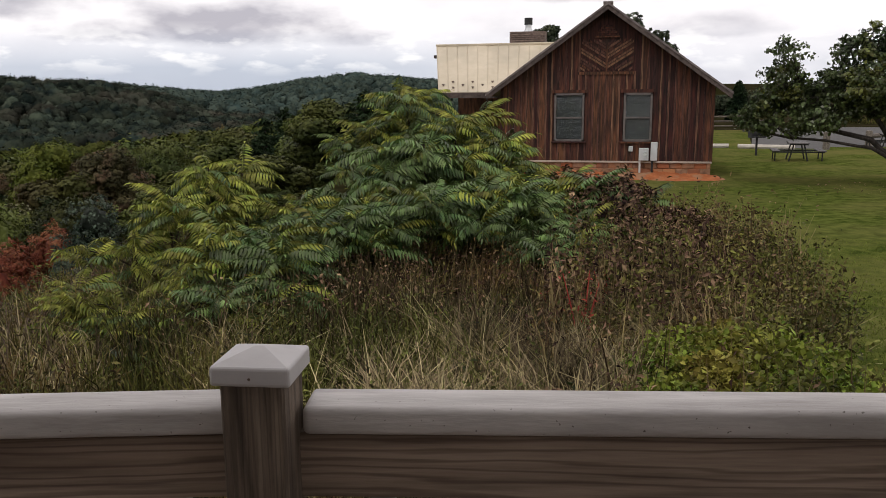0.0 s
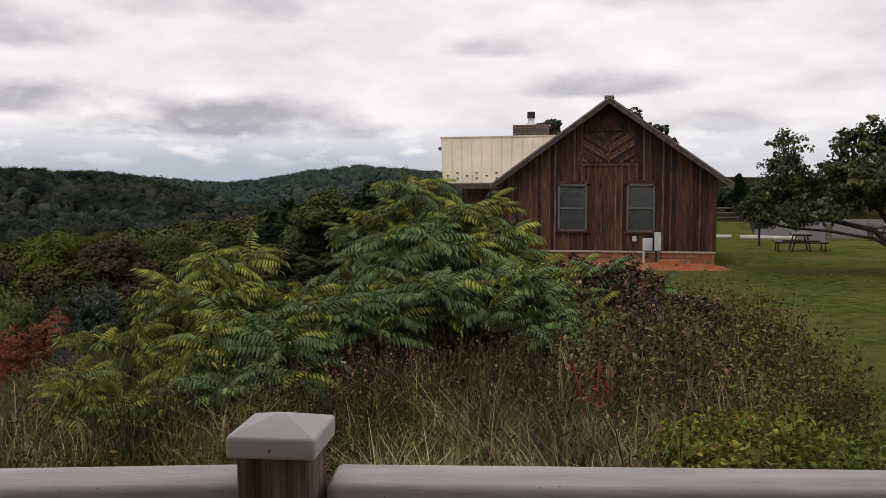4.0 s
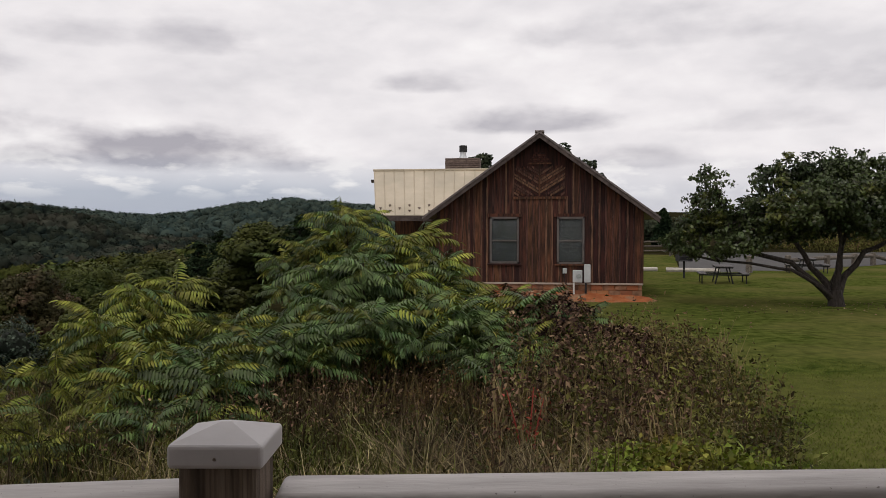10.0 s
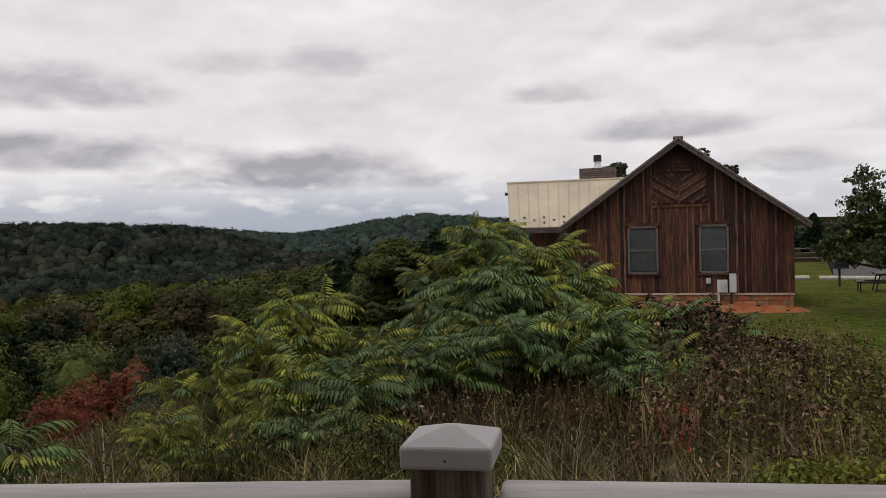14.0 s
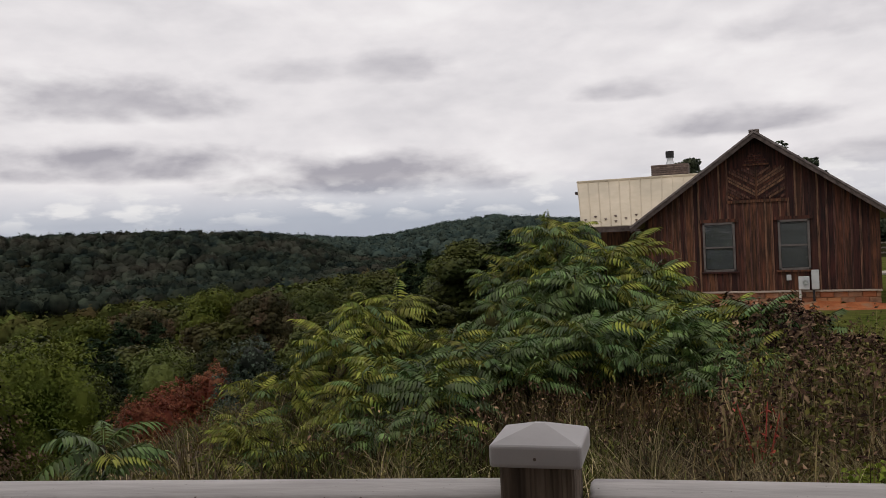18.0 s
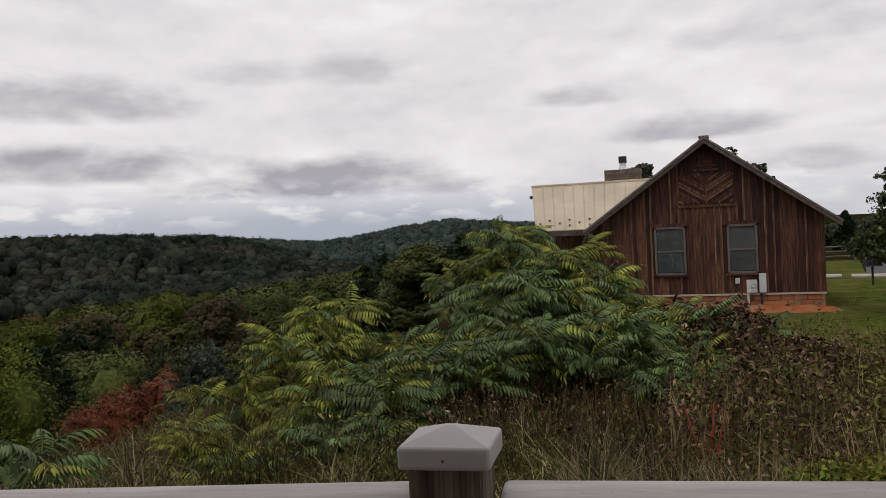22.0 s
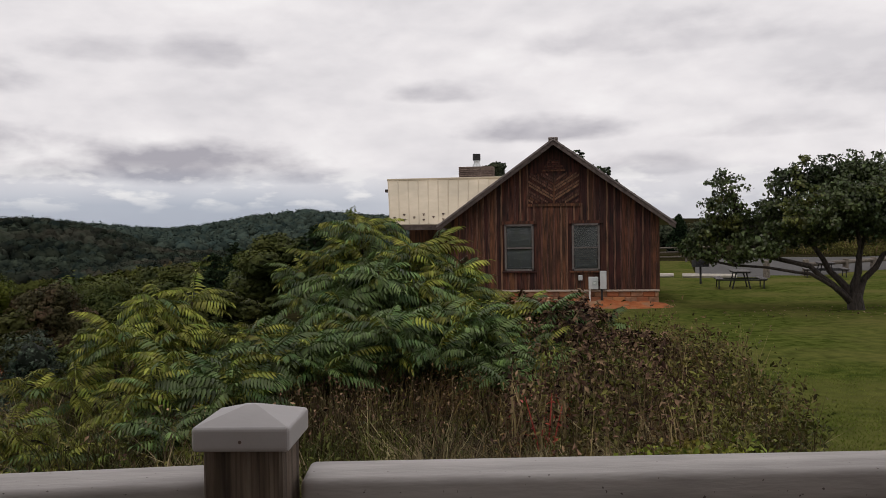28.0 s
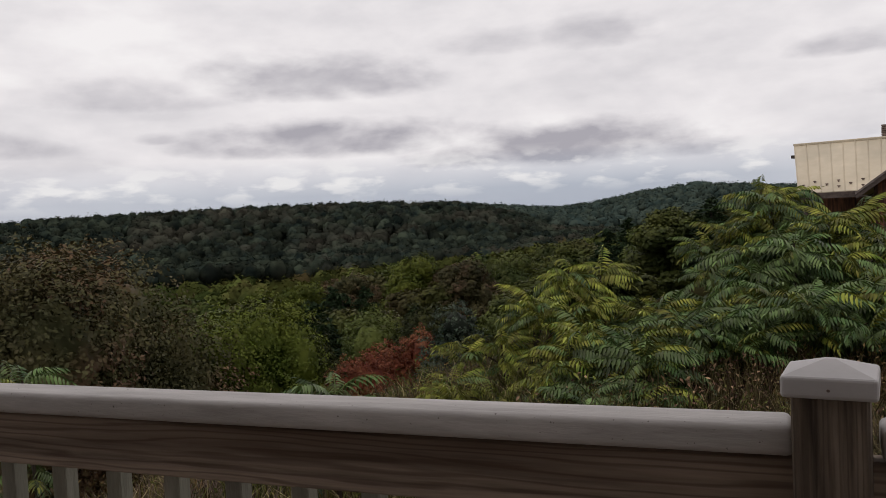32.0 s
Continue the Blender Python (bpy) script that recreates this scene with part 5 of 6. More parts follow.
def clumped(centre, radii, count, rng, clump=14, size=0.15, hollow=0.78, rough_=0.2):
    """Leaves gathered in clumps on an uneven ellipsoid: places and outward directions."""
    n = max(count // clump, 8)
    k = np.arange(n) + 0.5
    z, a = 1 - 2 * k / n, k * 2.39996 + rng.uniform(0, 6.28)
    d = unit(np.stack([np.cos(a) * np.sqrt(1 - z * z), np.sin(a) * np.sqrt(1 - z * z), z], 1) + rng.normal(size=(n, 3)) * 1.2 / math.sqrt(n))
    ph = rng.uniform(0, 6.28, 4)
    w = 1 + rough_ * (np.sin(d[:, 0] * 4.1 + ph[0]) * np.sin(d[:, 1] * 3.7 + ph[1]) + 0.6 * np.sin(d[:, 2] * 7.3 + ph[2]) * np.sin(d[:, 0] * 6.1 + ph[3]))
    q = np.asarray(centre) + d * (w * rng.uniform(hollow, 1.06, n))[:, None] * np.asarray(radii)
    k = np.repeat(np.arange(n), clump)
    e = unit(rng.normal(size=(len(k), 3)))
    off = e * (rng.random(len(k)) ** 0.5)[:, None] * size * np.mean(radii)
    return q[k] + off * np.array([1, 1, 0.75]), unit(d[k] * 0.8 + e * 0.6 + np.array([0, 0, 0.35]))


def shrub(name, x, y, top, rx, mat, count, leaf, label, category="shrub", lobes=5, bark=None, seed=1, group="", low=0.15, ratio=0.6, dense=True):
    """A bush: several lumpy lobes of leaves on short stems."""
    r = np.random.default_rng(seed)
    z0 = float(ground_z(x, y)) - 0.05
    h = top - z0
    t = thing(name, label, category, (x, y, z0), 0, group)
    bm = bmesh.new()
    cs, ns, cores = [], [], []
    for k in range(lobes):
        a = 6.28 * k / lobes + r.uniform(-0.4, 0.4)
        d = rx * (0.52 * r.uniform(0.7, 1.1) if k else 0.0)
        lr = rx * r.uniform(0.45, 0.62)
        hz = h * (r.uniform(0.26, 0.70) if k else 0.72)
        lz = min(h * 0.34, h - hz)
        c = np.array([math.cos(a) * d, math.sin(a) * d, hz])
        q, n = clumped(c, (lr, lr, max(lz, h * 0.24)), count // lobes, r)
        cs.append(q), ns.append(n), cores.append((c, (lr * 0.6, lr * 0.6, max(lz, h * 0.24) * 0.6)))
        tube(bm, [(0, 0, 0), tuple(c * 0.5), tuple(c)], [0.022 * h ** 0.5, 0.016 * h ** 0.5, 0.008], 5)
    c, n = np.concatenate(cs), np.concatenate(ns)
    c[:, 2] = np.maximum(c[:, 2], low * h * r.uniform(0.3, 1.0, len(c)))
    part("trunk", bm, bark or M_stem, t)
    ob = new("crown", crown("crown", c, leaf, mat, n, 0.4, r, ratio, cores if dense else []))
    ob.parent = t
    return t


# withered shrub before the lodge
shrub("withered_shrub", 0.35, 13.9, 1.58, 1.2, M_wither, 15000, 0.085, "withered brown leafy shrub among the weeds", lobes=6, seed=3, ratio=0.45, dense=False)
shrub("withered_shrub", 1.35, 13.2, 1.15, 0.8, M_wither, 5000, 0.08, "low withered brown shrub among the weeds", lobes=4, seed=4, ratio=0.45, dense=False)

# bushes and trees on the slope
BUSHES = [("silver_bush", -34.9, 24.5, -6.0, 1.25, M_silver, 15000, 0.09, "dark bush with silvery green leaves on the slope"), ("red_sumac", -37.6, 27, -7.7, 0.95, M_red, 16000, 0.07, "red autumn sumac bush on the slope"), ("red_sumac", -39.8, 26, -8.6, 1.0, M_red, 16000, 0.07, "red autumn sumac bush on the slope"), ("red_sumac", -42.0, 24, -9.4, 1.15, M_red, 16000, 0.07, "orange-red autumn sumac bush on the slope"),
          ("olive_bush", -48.6, 21, -4.9, 1.7, M_lime, 34000, 0.08, "bright olive green bush on the slope"), ("brown_tree", -58.8, 19, -0.7, 2.9, M_browntree, 70000, 0.10, "large rounded tree with bronze brown autumn leaves"), ("brown_tree", -64.5, 17, -1.0, 2.2, M_browntree, 56000, 0.10, "rounded tree with bronze brown autumn leaves"),
          ("green_bush", -45.5, 33, -7.2, 1.8, M_mid, 20000, 0.12, "dark green bush on the slope"), ("green_bush", -36.5, 34, -6.2, 1.9, M_mid, 20000, 0.12, "green bush on the slope"), ("green_bush", -31.5, 26, -6.6, 1.7, M_mid, 18000, 0.11, "green bush behind the saplings"), ("green_bush", -40.5, 36, -6.3, 2.0, M_mid, 20000, 0.12, "green bush on the slope"), ("green_bush", -44, 20, -10.5, 1.2, M_weed, 4000, 0.09, "dull green bush on the slope"), ("green_bush", -38.5, 19, -11.8, 0.9, M_weed, 3200, 0.08, "dull green low bush on the slope")]
for k, (nm, az, r, el, rx, mat, cnt, lf, lab) in enumerate(BUSHES):
    x, y = bearing(az, r)
    shrub(nm, x, y, EYE_Z + r * math.tan(radians(el)), rx, mat, cnt, lf, lab, "tree" if nm == "brown_tree" else "bush", seed=30 + k, lobes=13 if nm == "brown_tree" else 7, group=nm.replace("_", " ") + "s on the slope", low=0.1)


def broadleaf(name, x, y, z0, h, width, mat, count, leaf, label, seed, group="", trunk=0.22, lobes=11, ratio=0.7, jitter=0.5, dense=True):
    r = np.random.default_rng(seed)
    t = thing(name, label, "tree", (x, y, z0), 0, group)
    bm = bmesh.new()
    tr = 0.028 * h
    tube(bm, [(0, 0, -0.3), (0.1, 0, h * 0.3), (0.0, 0.1, h * 0.72)], [tr, tr * 0.7, tr * 0.2], 7)
    cs, ns, cores = [], [], []
    for k in range(lobes):
        a, f = 2.4 * k + r.uniform(-0.3, 0.3), (k + 0.5) / lobes
        hz = h * (trunk + 0.12 + (0.82 - trunk - 0.1) * f)
        env = math.sin(math.pi * min(max(0.12 + 0.80 * f, 0), 1)) ** 0.7
        d = width * 0.5 * env * r.uniform(0.35, 0.62)
        lr = width * 0.5 * r.uniform(0.36, 0.52) * (0.6 + 0.4 * env)
        c = np.array([math.cos(a) * d, math.sin(a) * d, hz])
        q, n = clumped(c, (lr, lr, lr * 0.75), count // lobes, r, 14, 0.22)
        cs.append(q), ns.append(n), cores.append((c, (lr * 0.5, lr * 0.5, lr * 0.38)))
        tube(bm, [(0.05, 0.02, h * (0.18 + 0.35 * f)), tuple(c * np.array([0.6, 0.6, 0.9])), tuple(c)], [tr * 0.4, tr * 0.25, tr * 0.08], 5)
    part("trunk", bm, M_bark, t)
    ob = new("crown", crown("crown", np.concatenate(cs), leaf, mat, np.concatenate(ns), jitter, r, ratio, cores if dense else [(c, np.array(q) * 0.7) for c, q in cores]))
    ob.parent = t
    return t


def conifer(name, x, y, z0, h, width, mat, count, leaf, label, seed, group="", power=0.9):
    r = np.random.default_rng(seed)
    t = thing(name, label, "tree", (x, y, z0), 0, group)
    bm = bmesh.new()
    tube(bm, [(0, 0, -0.3), (0, 0, h * 0.5), (0, 0, h * 0.98)], [0.022 * h, 0.013 * h, 0.003 * h], 7)
    cs, ds = [], []
    nb = 150
    for k in range(nb):
        f = (k + r.random()) / nb
        a = r.uniform(0, 6.28)
        L = width * 0.5 * (1 - f) ** power * r.uniform(0.65, 1.15) + 0.02 * h
        z = h * (0.06 + 0.92 * f)
        n = max(int(count / nb * 1.9 * (1 - f) + 10), 10)
        s = r.random(n) ** 0.7
        b = np.stack([np.cos(a) * L * s, np.sin(a) * L * s, z + L * s * r.uniform(0.05, 0.45) - 0.25 * L * s * s], 1)
        cs.append(b + r.normal(size=(n, 3)) * np.array([0.10, 0.10, 0.06]) * L)
        ds.append(np.tile([np.cos(a), np.sin(a), 0.3], (n, 1)))
    part("trunk", bm, M_bark, t)
    ob = new("crown", leaves("crown", np.concatenate(cs), leaf, mat, normals=np.concatenate(ds) * 0.4 + np.array([0, 0, 0.4]), rng=r, ratio=0.35))
    ob.parent = t
    return t


# the spreading tree on the lawn
tree = thing("lawn_tree", "low spreading tree with several stems and dark green leaves", "tree", at_ground(9.22, 27.55, -0.05))
rt = np.random.default_rng(17)
LOBES = [(-4.9, .1, 1.98, .4, .3), (-4.4, -.2, 1.85, .5, .32), (-4.3, .2, 2.4, .65, .5), (-3.9, .1, 3.1, .7, .6), (-3.75, 0, 3.85, .55, .55), (-3.4, .3, 2.7, .8, .6), (-3.2, -.4, 2.0, .9, .45), (-2.4, .2, 2.45, .9, .55), (-2.6, .3, 3.2, .5, .45), (-1.9, -.3, 2.9, 1.0, .7), (-2.0, .2, 4.0, .6, .5), (-1.3, .4, 4.2, .8, .6), (-1.0, -.8, 3.2, 1.1, .7),
         (-.4, .5, 4.1, .95, .7), (0, -.7, 3.4, 1.2, .75), (.3, .6, 4.2, .9, .65), (.9, -.4, 3.5, 1.1, .75), (1.15, .4, 4.3, .75, .6), (1.7, .1, 3.6, .9, .7), (2.3, .2, 3.7, .7, .55), (2.0, -.3, 2.85, .9, .55), (2.75, .1, 3.1, .6, .55), (2.95, 0, 3.75, .4, .4), (0, .9, 2.75, 1.2, .5), (-1.2, .7, 2.35, 1.0, .4), (1.0, -.5, 2.5, .9, .4)]
bm = bmesh.new()
tube(bm, [(0.05, 0, -0.25), (0.02, 0, 0.1), (-0.02, 0, 0.55)], [0.34, 0.25, 0.20], 10)
part("trunk", bm, M_bark, tree, "grey trunk dividing close to the ground")
stems = [((-.1, 0, .25), (-.7, -.1, .85), (-1.4, -.2, 1.4), (-2.9, -.1, 1.8)), ((-.05, .1, .35), (-.45, .2, 1.0), (-.9, .4, 1.7), (-1.3, .5, 2.4)), ((0, 0, .45), (.05, 0, 1.1), (.1, -.1, 1.7), (0, -.1, 2.6)), ((.08, 0, .4), (.3, .1, 1.0), (.85, .1, 1.75), (1.7, .2, 2.15)), ((.05, .1, .5), (.2, .4, 1.2), (.35, .6, 1.9), (.6, .7, 2.8)), ((-.1, -.1, .3), (-1.0, -.3, .95), (-1.8, -.4, 1.2), (-3.6, -.3, 1.45))]
for st in stems:
    bm = bmesh.new()
    k = 0.45 if st[3][2] < 1.5 else 0.9
    way = [Vector(st[0])]
    for a, b in zip(st, st[1:]):
        for f in (0.5, 1.0):
            way.append(Vector(a).lerp(Vector(b), f) + Vector(rt.normal(size=3) * (0.05 if f < 1 else 0.02)))
    tube(bm, way, [(0.125 - 0.075 * i / 6) * k + 0.012 for i in range(7)], 8)
    part("limb", bm, M_bark, tree)
cs, ns = [], []
for lx, ly, lz, lr, lh in LOBES:
    end = np.array([lx, ly, lz])
    st = min(stems, key=lambda s: np.linalg.norm(np.array(s[3]) - end))
    bm = bmesh.new()
    mid = (np.array(st[3]) + end) / 2 + rt.normal(size=3) * 0.12
    tube(bm, [st[3], tuple(mid), tuple(end)], [0.05, 0.035, 0.015], 6)
    for k in range(6):
        d = unit(rt.normal(size=3))
        tube(bm, [tuple(mid + (end - mid) * rt.random()), tuple(end + d * np.array([lr, lr, lh]) * 0.85)], [0.02, 0.006], 4)
    part("branch", bm, M_bark, tree)
    cl, d = lumps(end, (lr, lr, lh), int(72 * lr * lr) + 8, rt, 0.3, 0.25)
    for q in cl:
        m = rt.integers(20, 34)
        e = unit(rt.normal(size=(m, 3)) + np.array([0, 0, 0.4]))
        cs.append(q + e * np.array([0.25, 0.25, 0.16]) * rt.random((m, 1)) ** 0.5)
        ns.append(unit(e * 0.8 + (q - np.array([0, 0, 2.2])) * 0.3))
ob = new("crown", crown("crown", np.concatenate(cs), 0.115, M_redtree, np.concatenate(ns), 0.8, rt, 0.75, (), 0.3))
ob.parent = tree

# trees on the bank and behind the lodge
GROVE = [("cedar", 25.4, 104, 4.4, 6.6, 1), ("oak", 29.0, 104, 7.9, 9.6, 0), ("oak", 33.1, 106, 7.4, 7.8, 0), ("cedar", 35.8, 95, 6.4, 10.5, 1), ("oak", 41.3, 94, 8.6, 10.0, 0), ("oak", 45.5, 92, 7.5, 11.0, 0), ("cedar", 27.5, 94, 2.5, 4.6, 1), ("cedar", 30.1, 92, 3.6, 5.2, 1), ("cedar", 32.6, 91, 2.4, 4.6, 1), ("cedar", 26.2, 95, 1.6, 4.0, 1), ("cedar", 28.8, 93, 2.0, 4.4, 1), ("cedar", 34.2, 90, 2.8, 4.8, 1), ("cedar", 38.2, 92, 2.0, 5.0, 1),
         ("far_oak", 0.8, 62, 6.5, 3.6, 0), ("far_oak", 2.7, 62, 5.2, 3.6, 0), ("far_oak", -4.5, 66, 5.8, 3.4, 0), ("cedar", 8.1, 95, 0.9, 2.4, 1), ("oak", 7.2, 110, 0.1, 8.0, 0), ("oak", 11.0, 115, 0.3, 9.0, 0), ("oak", 14.5, 120, 0.5, 10.0, 0), ("oak", 18.5, 115, 0.9, 10.0, 0), ("oak", 22.2, 108, 1.2, 9.0, 0)]
for k, (nm, az, r, el, w, con) in enumerate(GROVE):
    x, y = bearing(az, r)
    z0 = float(ground_z(x, y)) - 0.1
    top = EYE_Z + r * math.tan(radians(el))
    if con:
        conifer("cedar_tree", x, y, z0, top - z0, w, M_conifer, 15000, 0.48, "dark green cedar with feathery outline", 100 + k, "cedars on the bank", power=0.7)
    elif nm == "far_oak":
        broadleaf("oak_tree", x, y, z0, top - z0, w, M_oak, 7000, 0.2, "airy dark green oak behind the lodge roof", 100 + k, "oaks beyond the lodge", trunk=0.4, lobes=9, dense=False)
    else:
        broadleaf("oak_tree", x, y, z0, top - z0, w, M_oak, 16000, 0.27, "tall dark green oak with gaps in its crown", 100 + k, "oaks beyond the lodge", trunk=0.05, lobes=17)
for k, (az, el, rx, mat) in enumerate(((24.6, 0.4, 2.6, M_young), (26.4, 0.9, 2.4, M_oak), (28.2, 0.5, 2.8, M_oak), (30.4, 1.1, 2.9, M_conifer), (32.4, 0.7, 2.6, M_oak), (34.4, 1.2, 3.0, M_conifer), (36.6, 0.8, 2.7, M_oak), (38.8, 1.3, 3.0, M_oak), (41.2, 0.8, 2.8, M_conifer), (43.6, 1.2, 3.0, M_oak))):
    x, y = bearing(az, 86 + 2.0 * (k % 3))
    shrub("undergrowth_bush", x, y, EYE_Z + 86 * math.tan(radians(el)), rx, mat, 4200, 0.3, "dense dark bush at the foot of the trees", "bush", seed=400 + k, group="bushes at the foot of the trees", low=0.03)
x, y = bearing(23.4, 78)
broadleaf("young_tree", x, y, float(ground_z(x, y)) - 0.1, EYE_Z + 78 * math.tan(radians(3.9)) - float(ground_z(x, y)), 5.4, M_young, 9000, 0.27, "small yellow-green tree beyond the road", 180, trunk=0.08, lobes=10)
x, y = bearing(38.9, 67)
shrub("juniper_bush", x, y, EYE_Z + 0.1, 2.3, M_conifer, 6000, 0.16, "dense dark juniper bush beside the road", "bush", seed=77, low=0.05, ratio=0.35)
x, y = bearing(41.3, 68)
shrub("juniper_bush", x, y, EYE_Z + 0.3, 2.0, M_conifer, 5000, 0.16, "dense dark juniper bush beside the road", "bush", seed=78, low=0.05, ratio=0.35)
p = scatter(42000, lambda x, y: (x * 0.83 + y * 0.56 > 64.2) & (x * 0.83 + y * 0.56 < 80) & (x > 20) & (np.degrees(np.arctan2(x, y)) < 47), 18, 62, 34, 84, g)
me, tip = blades("bank_grass", p, g.uniform(0.15, 0.6, len(p)) * (0.6 + 0.8 * patchy(p[:, 0], p[:, 1], 0.5, 3)), 0.07, 0.5, M_bank, g)
stuff("bank_grass", me, "tall olive brown grass on the bank by the road", "grass")
p = p[: len(p) // 4]
me, tip = blades("bank_dry_grass", p + np.array([0.2, 0.2, 0]), g.uniform(0.25, 0.75, len(p)), 0.05, 0.5, M_stalk, g)
stuff("bank_dry_grass", me, "tall dry tan grass on the bank by the road", "grass")

c = np.repeat(p, 9, 0) + g.normal(size=(len(p) * 9, 3)) * np.array([0.3, 0.3, 0.15]) + np.array([0, 0, 0.25])
stuff("bank_weeds", leaves("bank_weeds", c, 0.2, M_bank, rng=g, ratio=0.5), "rank olive weeds on the bank by the road", "weeds")

q = scatter(600, lambda x, y: (x * 0.83 + y * 0.56 > 68.5) & (x * 0.83 + y * 0.56 < 78) & (x > 20) & (np.degrees(np.arctan2(x, y)) < 47) & (g.random(len(x)) < np.clip(patchy(x, y, 0.45, 6) * 2 - 0.6, 0, 1)), 18, 62, 34, 84, g)
hh = g.uniform(0.6, 1.25, len(q))
q, hh = tufts(q, 8, 0.25, g), np.repeat(hh, 8) * g.uniform(0.6, 1.1, len(q) * 8)
me, tip = blades("bank_stalks", q, hh, 0.06, 0.3, M_straw, g, 0.1)
stuff("bank_stalks", me, "tall irregular straw-coloured weeds on the bank", "weeds")
q = np.repeat(q * 0.35 + tip * 0.65, 3, 0) + g.normal(size=(len(q) * 3, 3)) * np.array([0.2, 0.2, 0.25])
stuff("bank_stalk_leaves", leaves("bank_stalk_leaves", q, 0.2, M_bank, rng=g, ratio=0.5), "olive brown leaves of tall weeds on the bank", "weeds")

# trees in the valley, nearer ones singly
proto = []
for k, (mat, w, lab) in enumerate(((M_mid, 5.6, "green valley tree with a rounded crown"), (M_lime, 5.0, "olive green valley tree"), (M_browntree, 5.8, "valley tree turning bronze brown"), (M_mid, 6.2, "broad green valley tree"))):
    proto.append((broadleaf("valley_tree", 0, 0, -500, 7.0, w, mat, 22000, 0.22, lab, 200 + k, "trees in the valley", trunk=0.05, lobes=8, jitter=0.3), "b"))
for k in range(2):
    proto.append((conifer("valley_pine", 0, 0, -500, 7.5, 4.4, M_conifer, 6000, 0.30, "dark conifer in the valley", 210 + k, "trees in the valley", power=0.75), "c"))
rv = random.Random(23)
placed = []
fixed = [(-38.4, 78, -2.3, 0), (-34.3, 74, -2.75, 2), (-22.4, 66, -0.5, 5), (-23.8, 70, -1.2, 4), (-18.9, 50, 0.5, 3), (-17.0, 46, 0.6, 4), (-20.4, 54, -0.6, 3), (-15.5, 48, 0.2, 3), (-30.5, 85, -2.1, 3), (-27.5, 90, -1.6, 0), (-32, 95, -2.2, 0), (-25.5, 84, -1.5, 3), (-44.8, 42, -5.2, 4), (-43.3, 55, -4.3, 5), (-41.0, 58, -4.4, 5), (-42.6, 52, -4.8, 4), (-46.5, 70, -3.7, 0), (-36.3, 60, -3.9, 0), (-29, 48, -4.2, 3), (-26.5, 40, -4.0, 3), (-24, 36, -3.2, 3)]
for k in range(58):
    az, r = rv.uniform(-72, -22), 36 + 100 * rv.random() ** 0.8
    lim = np.interp(az, [-72, -52, -44, -34, -28, -22], [-3.9, -3.8, -3.6, -3.2, -2.5, -1.6]) - max(0, (75 - r) * 0.045)
    fixed.append((az, r, lim - rv.uniform(0.0, 1.9), rv.choice((0, 0, 1, 2, 2, 3, 3, 4, 5))))
for az, r, el, kind_ in fixed:
    x, y = bearing(az, r)
    z0 = float(ground_z(x, y)) - 0.2
    top = EYE_Z + r * math.tan(radians(el))
    h = top - z0
    if h < 1.5:
        continue
    ob, sort = proto[kind_]
    base = 7.0 if sort == "b" else 7.5
    wide = h / base * rv.uniform(1.05, 1.5) if h > 5 else h / base * 1.5
    placed.append(copy_thing(ob, Matrix.Translation((x, y, z0)) @ pose(0, 0, 0, 0, 0, rv.uniform(0, 360)) @ Matrix.Diagonal((wide, wide, h / base, 1))))
for ob, _ in proto:
    for o in list(ob.children_recursive) + [ob]:
        bpy.data.objects.remove(o)


# rounded trees that stand out singly from the valley floor
for k, (az, r, el, w, mat, lab) in enumerate(((-37.5, 64, -2.2, 6.4, M_lime, "rounded olive green tree standing in the valley"), (-34.1, 60, -2.7, 6.2, M_browntree, "rounded brown-green tree standing in the valley"), (-41.9, 70, -3.1, 6.0, M_browntree, "olive brown tree standing in the valley"), (-45.4, 66, -3.5, 5.6, M_lime, "olive green tree standing in the valley"), (-30.6, 66, -2.7, 7.0, M_mid, "dark green tree standing in the valley"))):
    x, y = bearing(az, r)
    z0 = float(ground_z(x, y)) - 0.2
    broadleaf("round_tree", x, y, z0, (EYE_Z + r * math.tan(radians(el)) - z0) * 1.06, w, mat, 30000, 0.17, lab, 230 + k, "round trees in the valley", trunk=0.1, lobes=14, jitter=0.35)


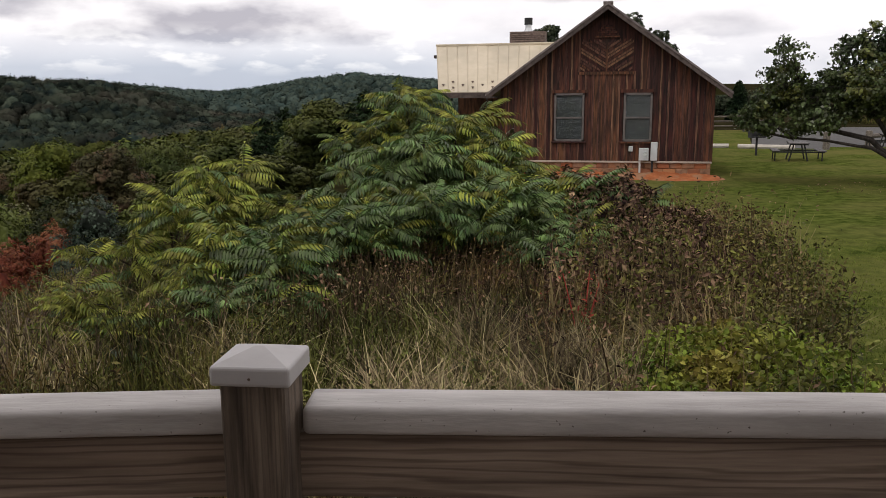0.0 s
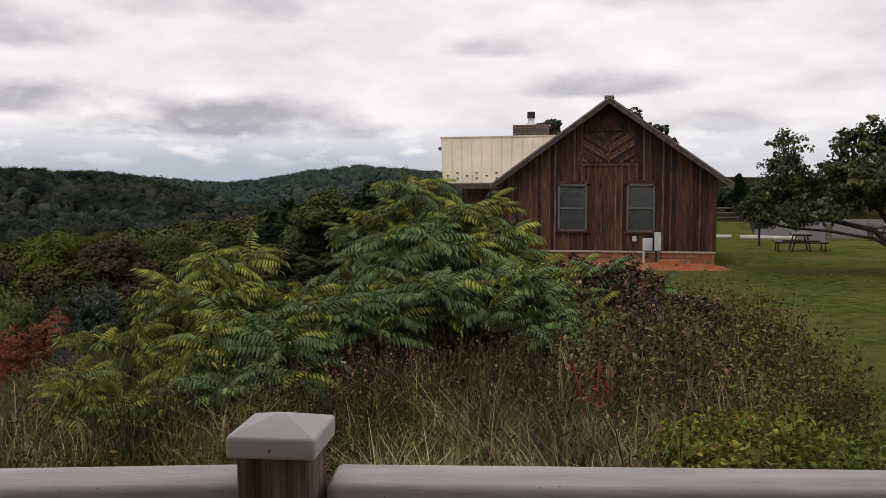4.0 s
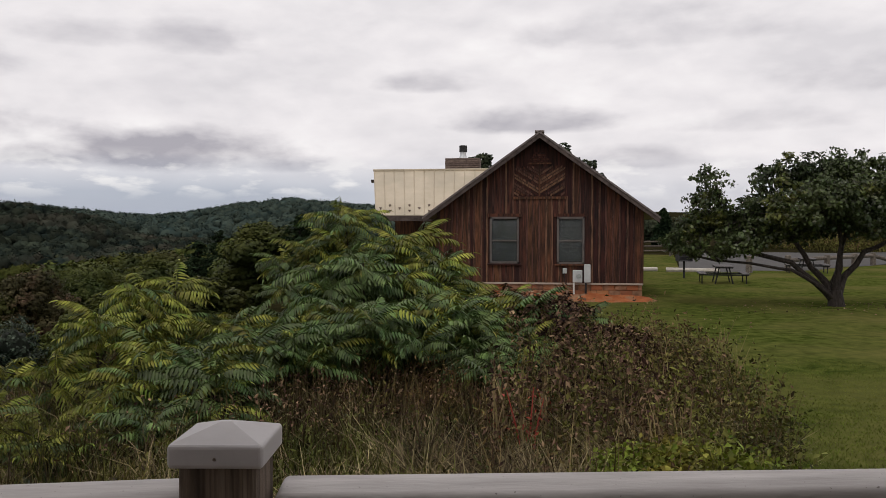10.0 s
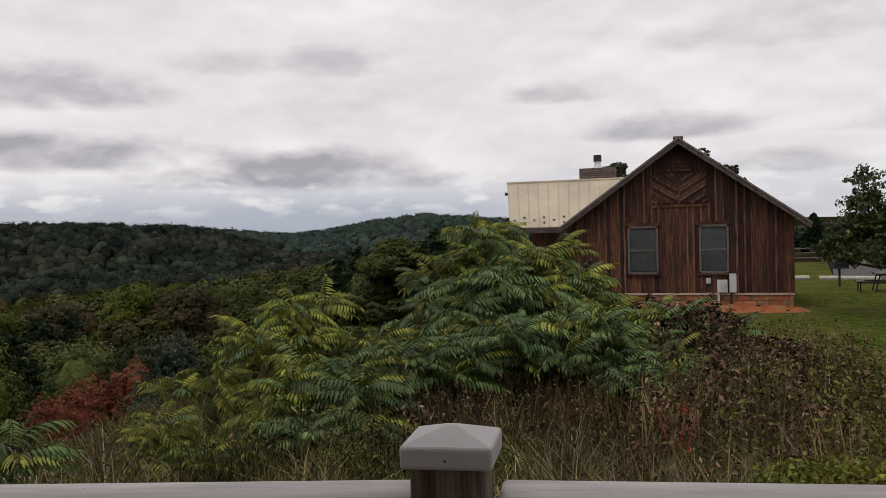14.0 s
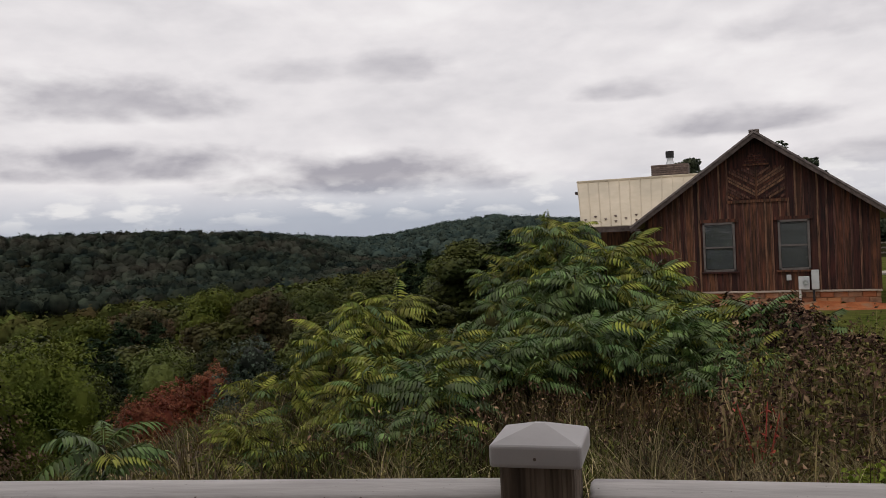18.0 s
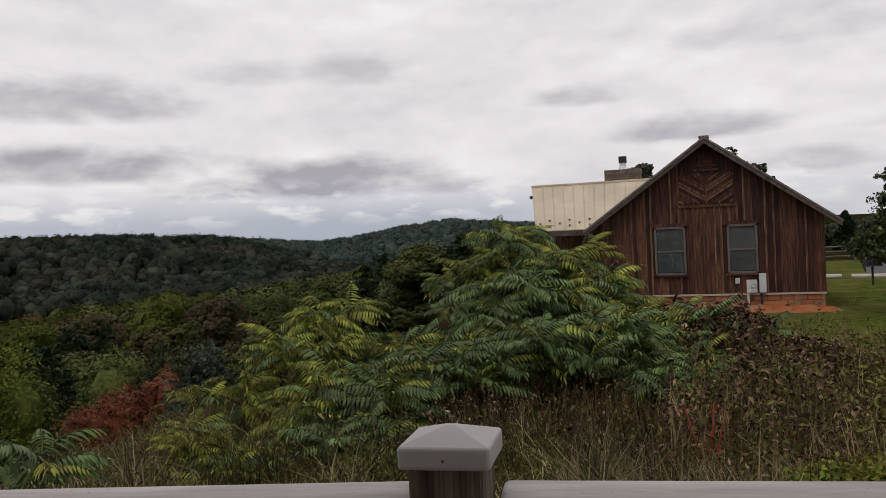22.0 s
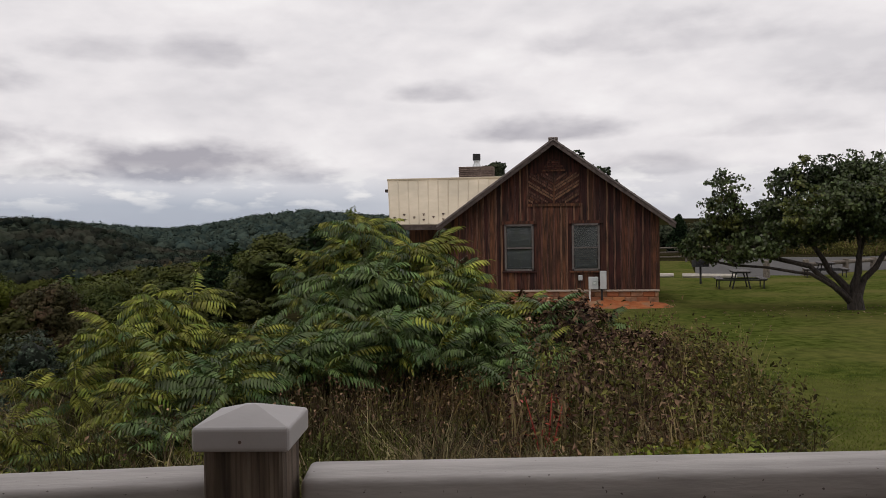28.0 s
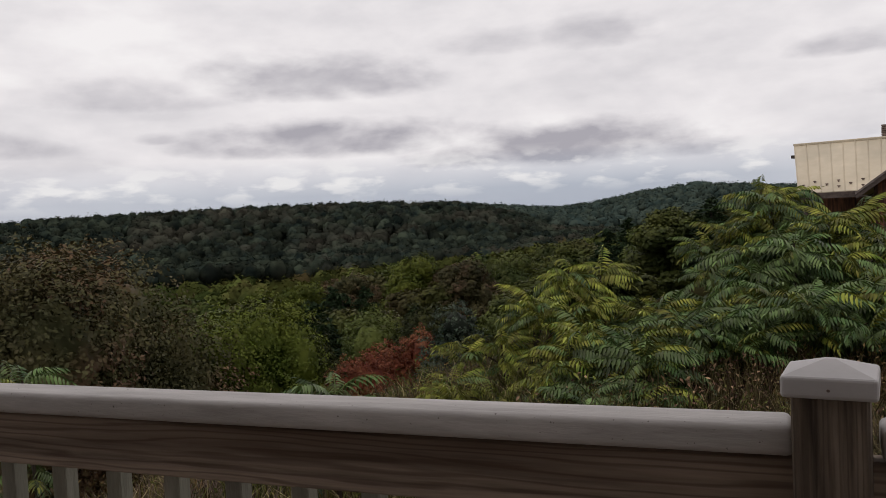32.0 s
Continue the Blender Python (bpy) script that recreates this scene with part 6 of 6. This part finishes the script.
def woods(name, az0, az1, r0, r1, step, radius, height, cards, card, mat, label, seed, keep=None, fine_=False):
    """Many crowns of one far wood in one mesh: lumpy crowns with ragged leaf clumps, over the terrain."""
    r = np.random.default_rng(seed)
    base_v, base_f = (ICO_V, ICO_F) if fine_ else (ICO2_V, ICO2_F)
    mid_f = base_v[base_f].mean(1)
    vs, fs, ns, ts, o = [], [], [], [], 0
    rr = r0
    while rr < r1:
        n = max(int(rr * radians(az1 - az0) / step), 1)
        for az in np.linspace(az0, az1, n) + r.uniform(-0.9, 0.9, n) * (az1 - az0) / n:
            q = rr + r.uniform(-0.9, 0.9) * step
            a = radians(az)
            x, y = EYE_X + q * math.sin(a), EYE_Y + q * math.cos(a)
            rad = radius * r.uniform(0.4, 1.0) ** 0.5 * r.uniform(0.6, 1.5)
            h = height * r.uniform(0.75, 1.2)
            z = float(ground_z(x, y)) + h - rad * 0.9
            if keep and not keep(az, q, z + rad):
                continue
            ph = r.uniform(0, 6.28, 4)
            w = 1 + 0.20 * np.sin(base_v[:, 0] * 5 + ph[0]) * np.sin(base_v[:, 1] * 5 + ph[1]) + 0.14 * np.sin(base_v[:, 2] * 8 + ph[2]) * np.sin(base_v[:, 0] * 9 + ph[3]) + 0.05 * r.normal(size=len(base_v))
            p = np.array([x, y, z]) + base_v * w[:, None] * np.array([rad, rad, rad]) * 0.86
            face = base_f[(mid_f[:, 0] * math.sin(a) + mid_f[:, 1] * math.cos(a) < 0.5) & (mid_f[:, 2] > -0.75)]
            vs.append(p), fs.append(face + o), ns.append(base_v)
            o += len(p)
            d = unit(r.normal(size=(cards, 3)) + np.array([0, 0, 0.5]))
            d = d[(d[:, 0] * math.sin(a) + d[:, 1] * math.cos(a) < 0.5)]
            m = len(d)
            knob = 1 + 0.22 * np.sin(d[:, 0] * 5 + ph[0]) * np.sin(d[:, 1] * 5 + ph[1]) + 0.16 * np.sin(d[:, 2] * 8 + ph[2]) * np.sin(d[:, 0] * 9 + ph[3])
            c = np.array([x, y, z]) + d * (rad * knob * r.uniform(0.88, 1.06, m))[:, None]
            nn = unit(d + r.normal(size=(m, 3)) * 0.28)
            e1 = unit(np.cross(nn, r.normal(size=(m, 3))))
            e2 = np.cross(nn, e1)
            k1 = (card * r.uniform(0.5, 1.2, m))[:, None]
            vs.append(np.stack([c - e1 * k1 * 0.5 - e2 * k1 * 0.3, c + e1 * k1 * 0.5 - e2 * k1 * 0.3, c + e2 * k1 * 0.55], 1).reshape(-1, 3))
            fs.append(np.arange(m * 3).reshape(-1, 3) + o), ns.append(np.repeat(d * 0.7 + nn * 0.3, 3, 0))
            ts.append(np.full(len(p) + m * 3, r.random()))
            o += m * 3
        rr += step
    me = soften(raw_mesh(name, np.concatenate(vs), np.concatenate(fs), mat), np.concatenate(ns))
    me.attributes.new("tint", "FLOAT", "POINT").data.foreach_set("value", np.concatenate(ts).astype(np.float32))
    return stuff(name, me, label, "woods")


def below(az, q, top):
    return top < EYE_Z + q * math.tan(radians(float(np.interp(az, [-75, -52, -44, -34, -28, -20], [-3.4, -3.4, -3.15, -2.65, -2.0, -1.0]))))


woods("valley_woods", -76, -18, 135, 415, 10.0, 4.4, 9.0, 420, 0.8, M_valley, "mixed green and brown woods on the valley floor", 301, below, True)
woods("ridge_woods", -78, -22, 370, 668, 6.6, 5.0, 8.5, 110, 1.1, M_far, "dark wooded ridge across the valley", 302)
woods("hill_woods", -36, -3, 860, 1540, 17, 9.5, 12.0, 60, 3.0, M_farther, "distant wooded hill with haze put into its leaf colour", 303)

# lawn blades and fallen leaves
lawn_poly = np.array(LAWN)


def in_poly(x, y, poly):
    ins = np.zeros(len(x), bool)
    for (xa, ya), (xb, yb) in zip(poly, np.roll(poly, -1, 0)):
        cross = ((ya > y) != (yb > y)) & (x < (xb - xa) * (y - ya) / (yb - ya + 1e-12) + xa)
        ins ^= cross
    return ins


p = scatter(300000, lambda x, y: in_poly(x, y, lawn_poly) & (g.random(len(x)) < np.clip(14 / np.maximum(np.hypot(x, y), 1), 0, 1) ** 1.4) & (np.hypot(x, y) < 18), -8, 26, 7, 20, g)
p[:, 2] += 0.02
me, _ = blades("lawn_grass", p, g.uniform(0.015, 0.05, len(p)), 0.013, 1.2, M_blade, g)
stuff("lawn_grass", me, "short mown green grass blades", "grass")
p = scatter(1300, lambda x, y: ((x - 9.6) / 4.5) ** 2 + ((y - 26.8) / 2.6) ** 2 < g.random(len(x)), 4, 15, 23, 30, g)
p[:, 2] += 0.075
stuff("fallen_leaves", leaves("fallen_leaves", p, 0.058, M_dead, rng=g, jitter=0.25, ratio=0.7), "scattered brown fallen leaves under the tree", "fallen leaves")
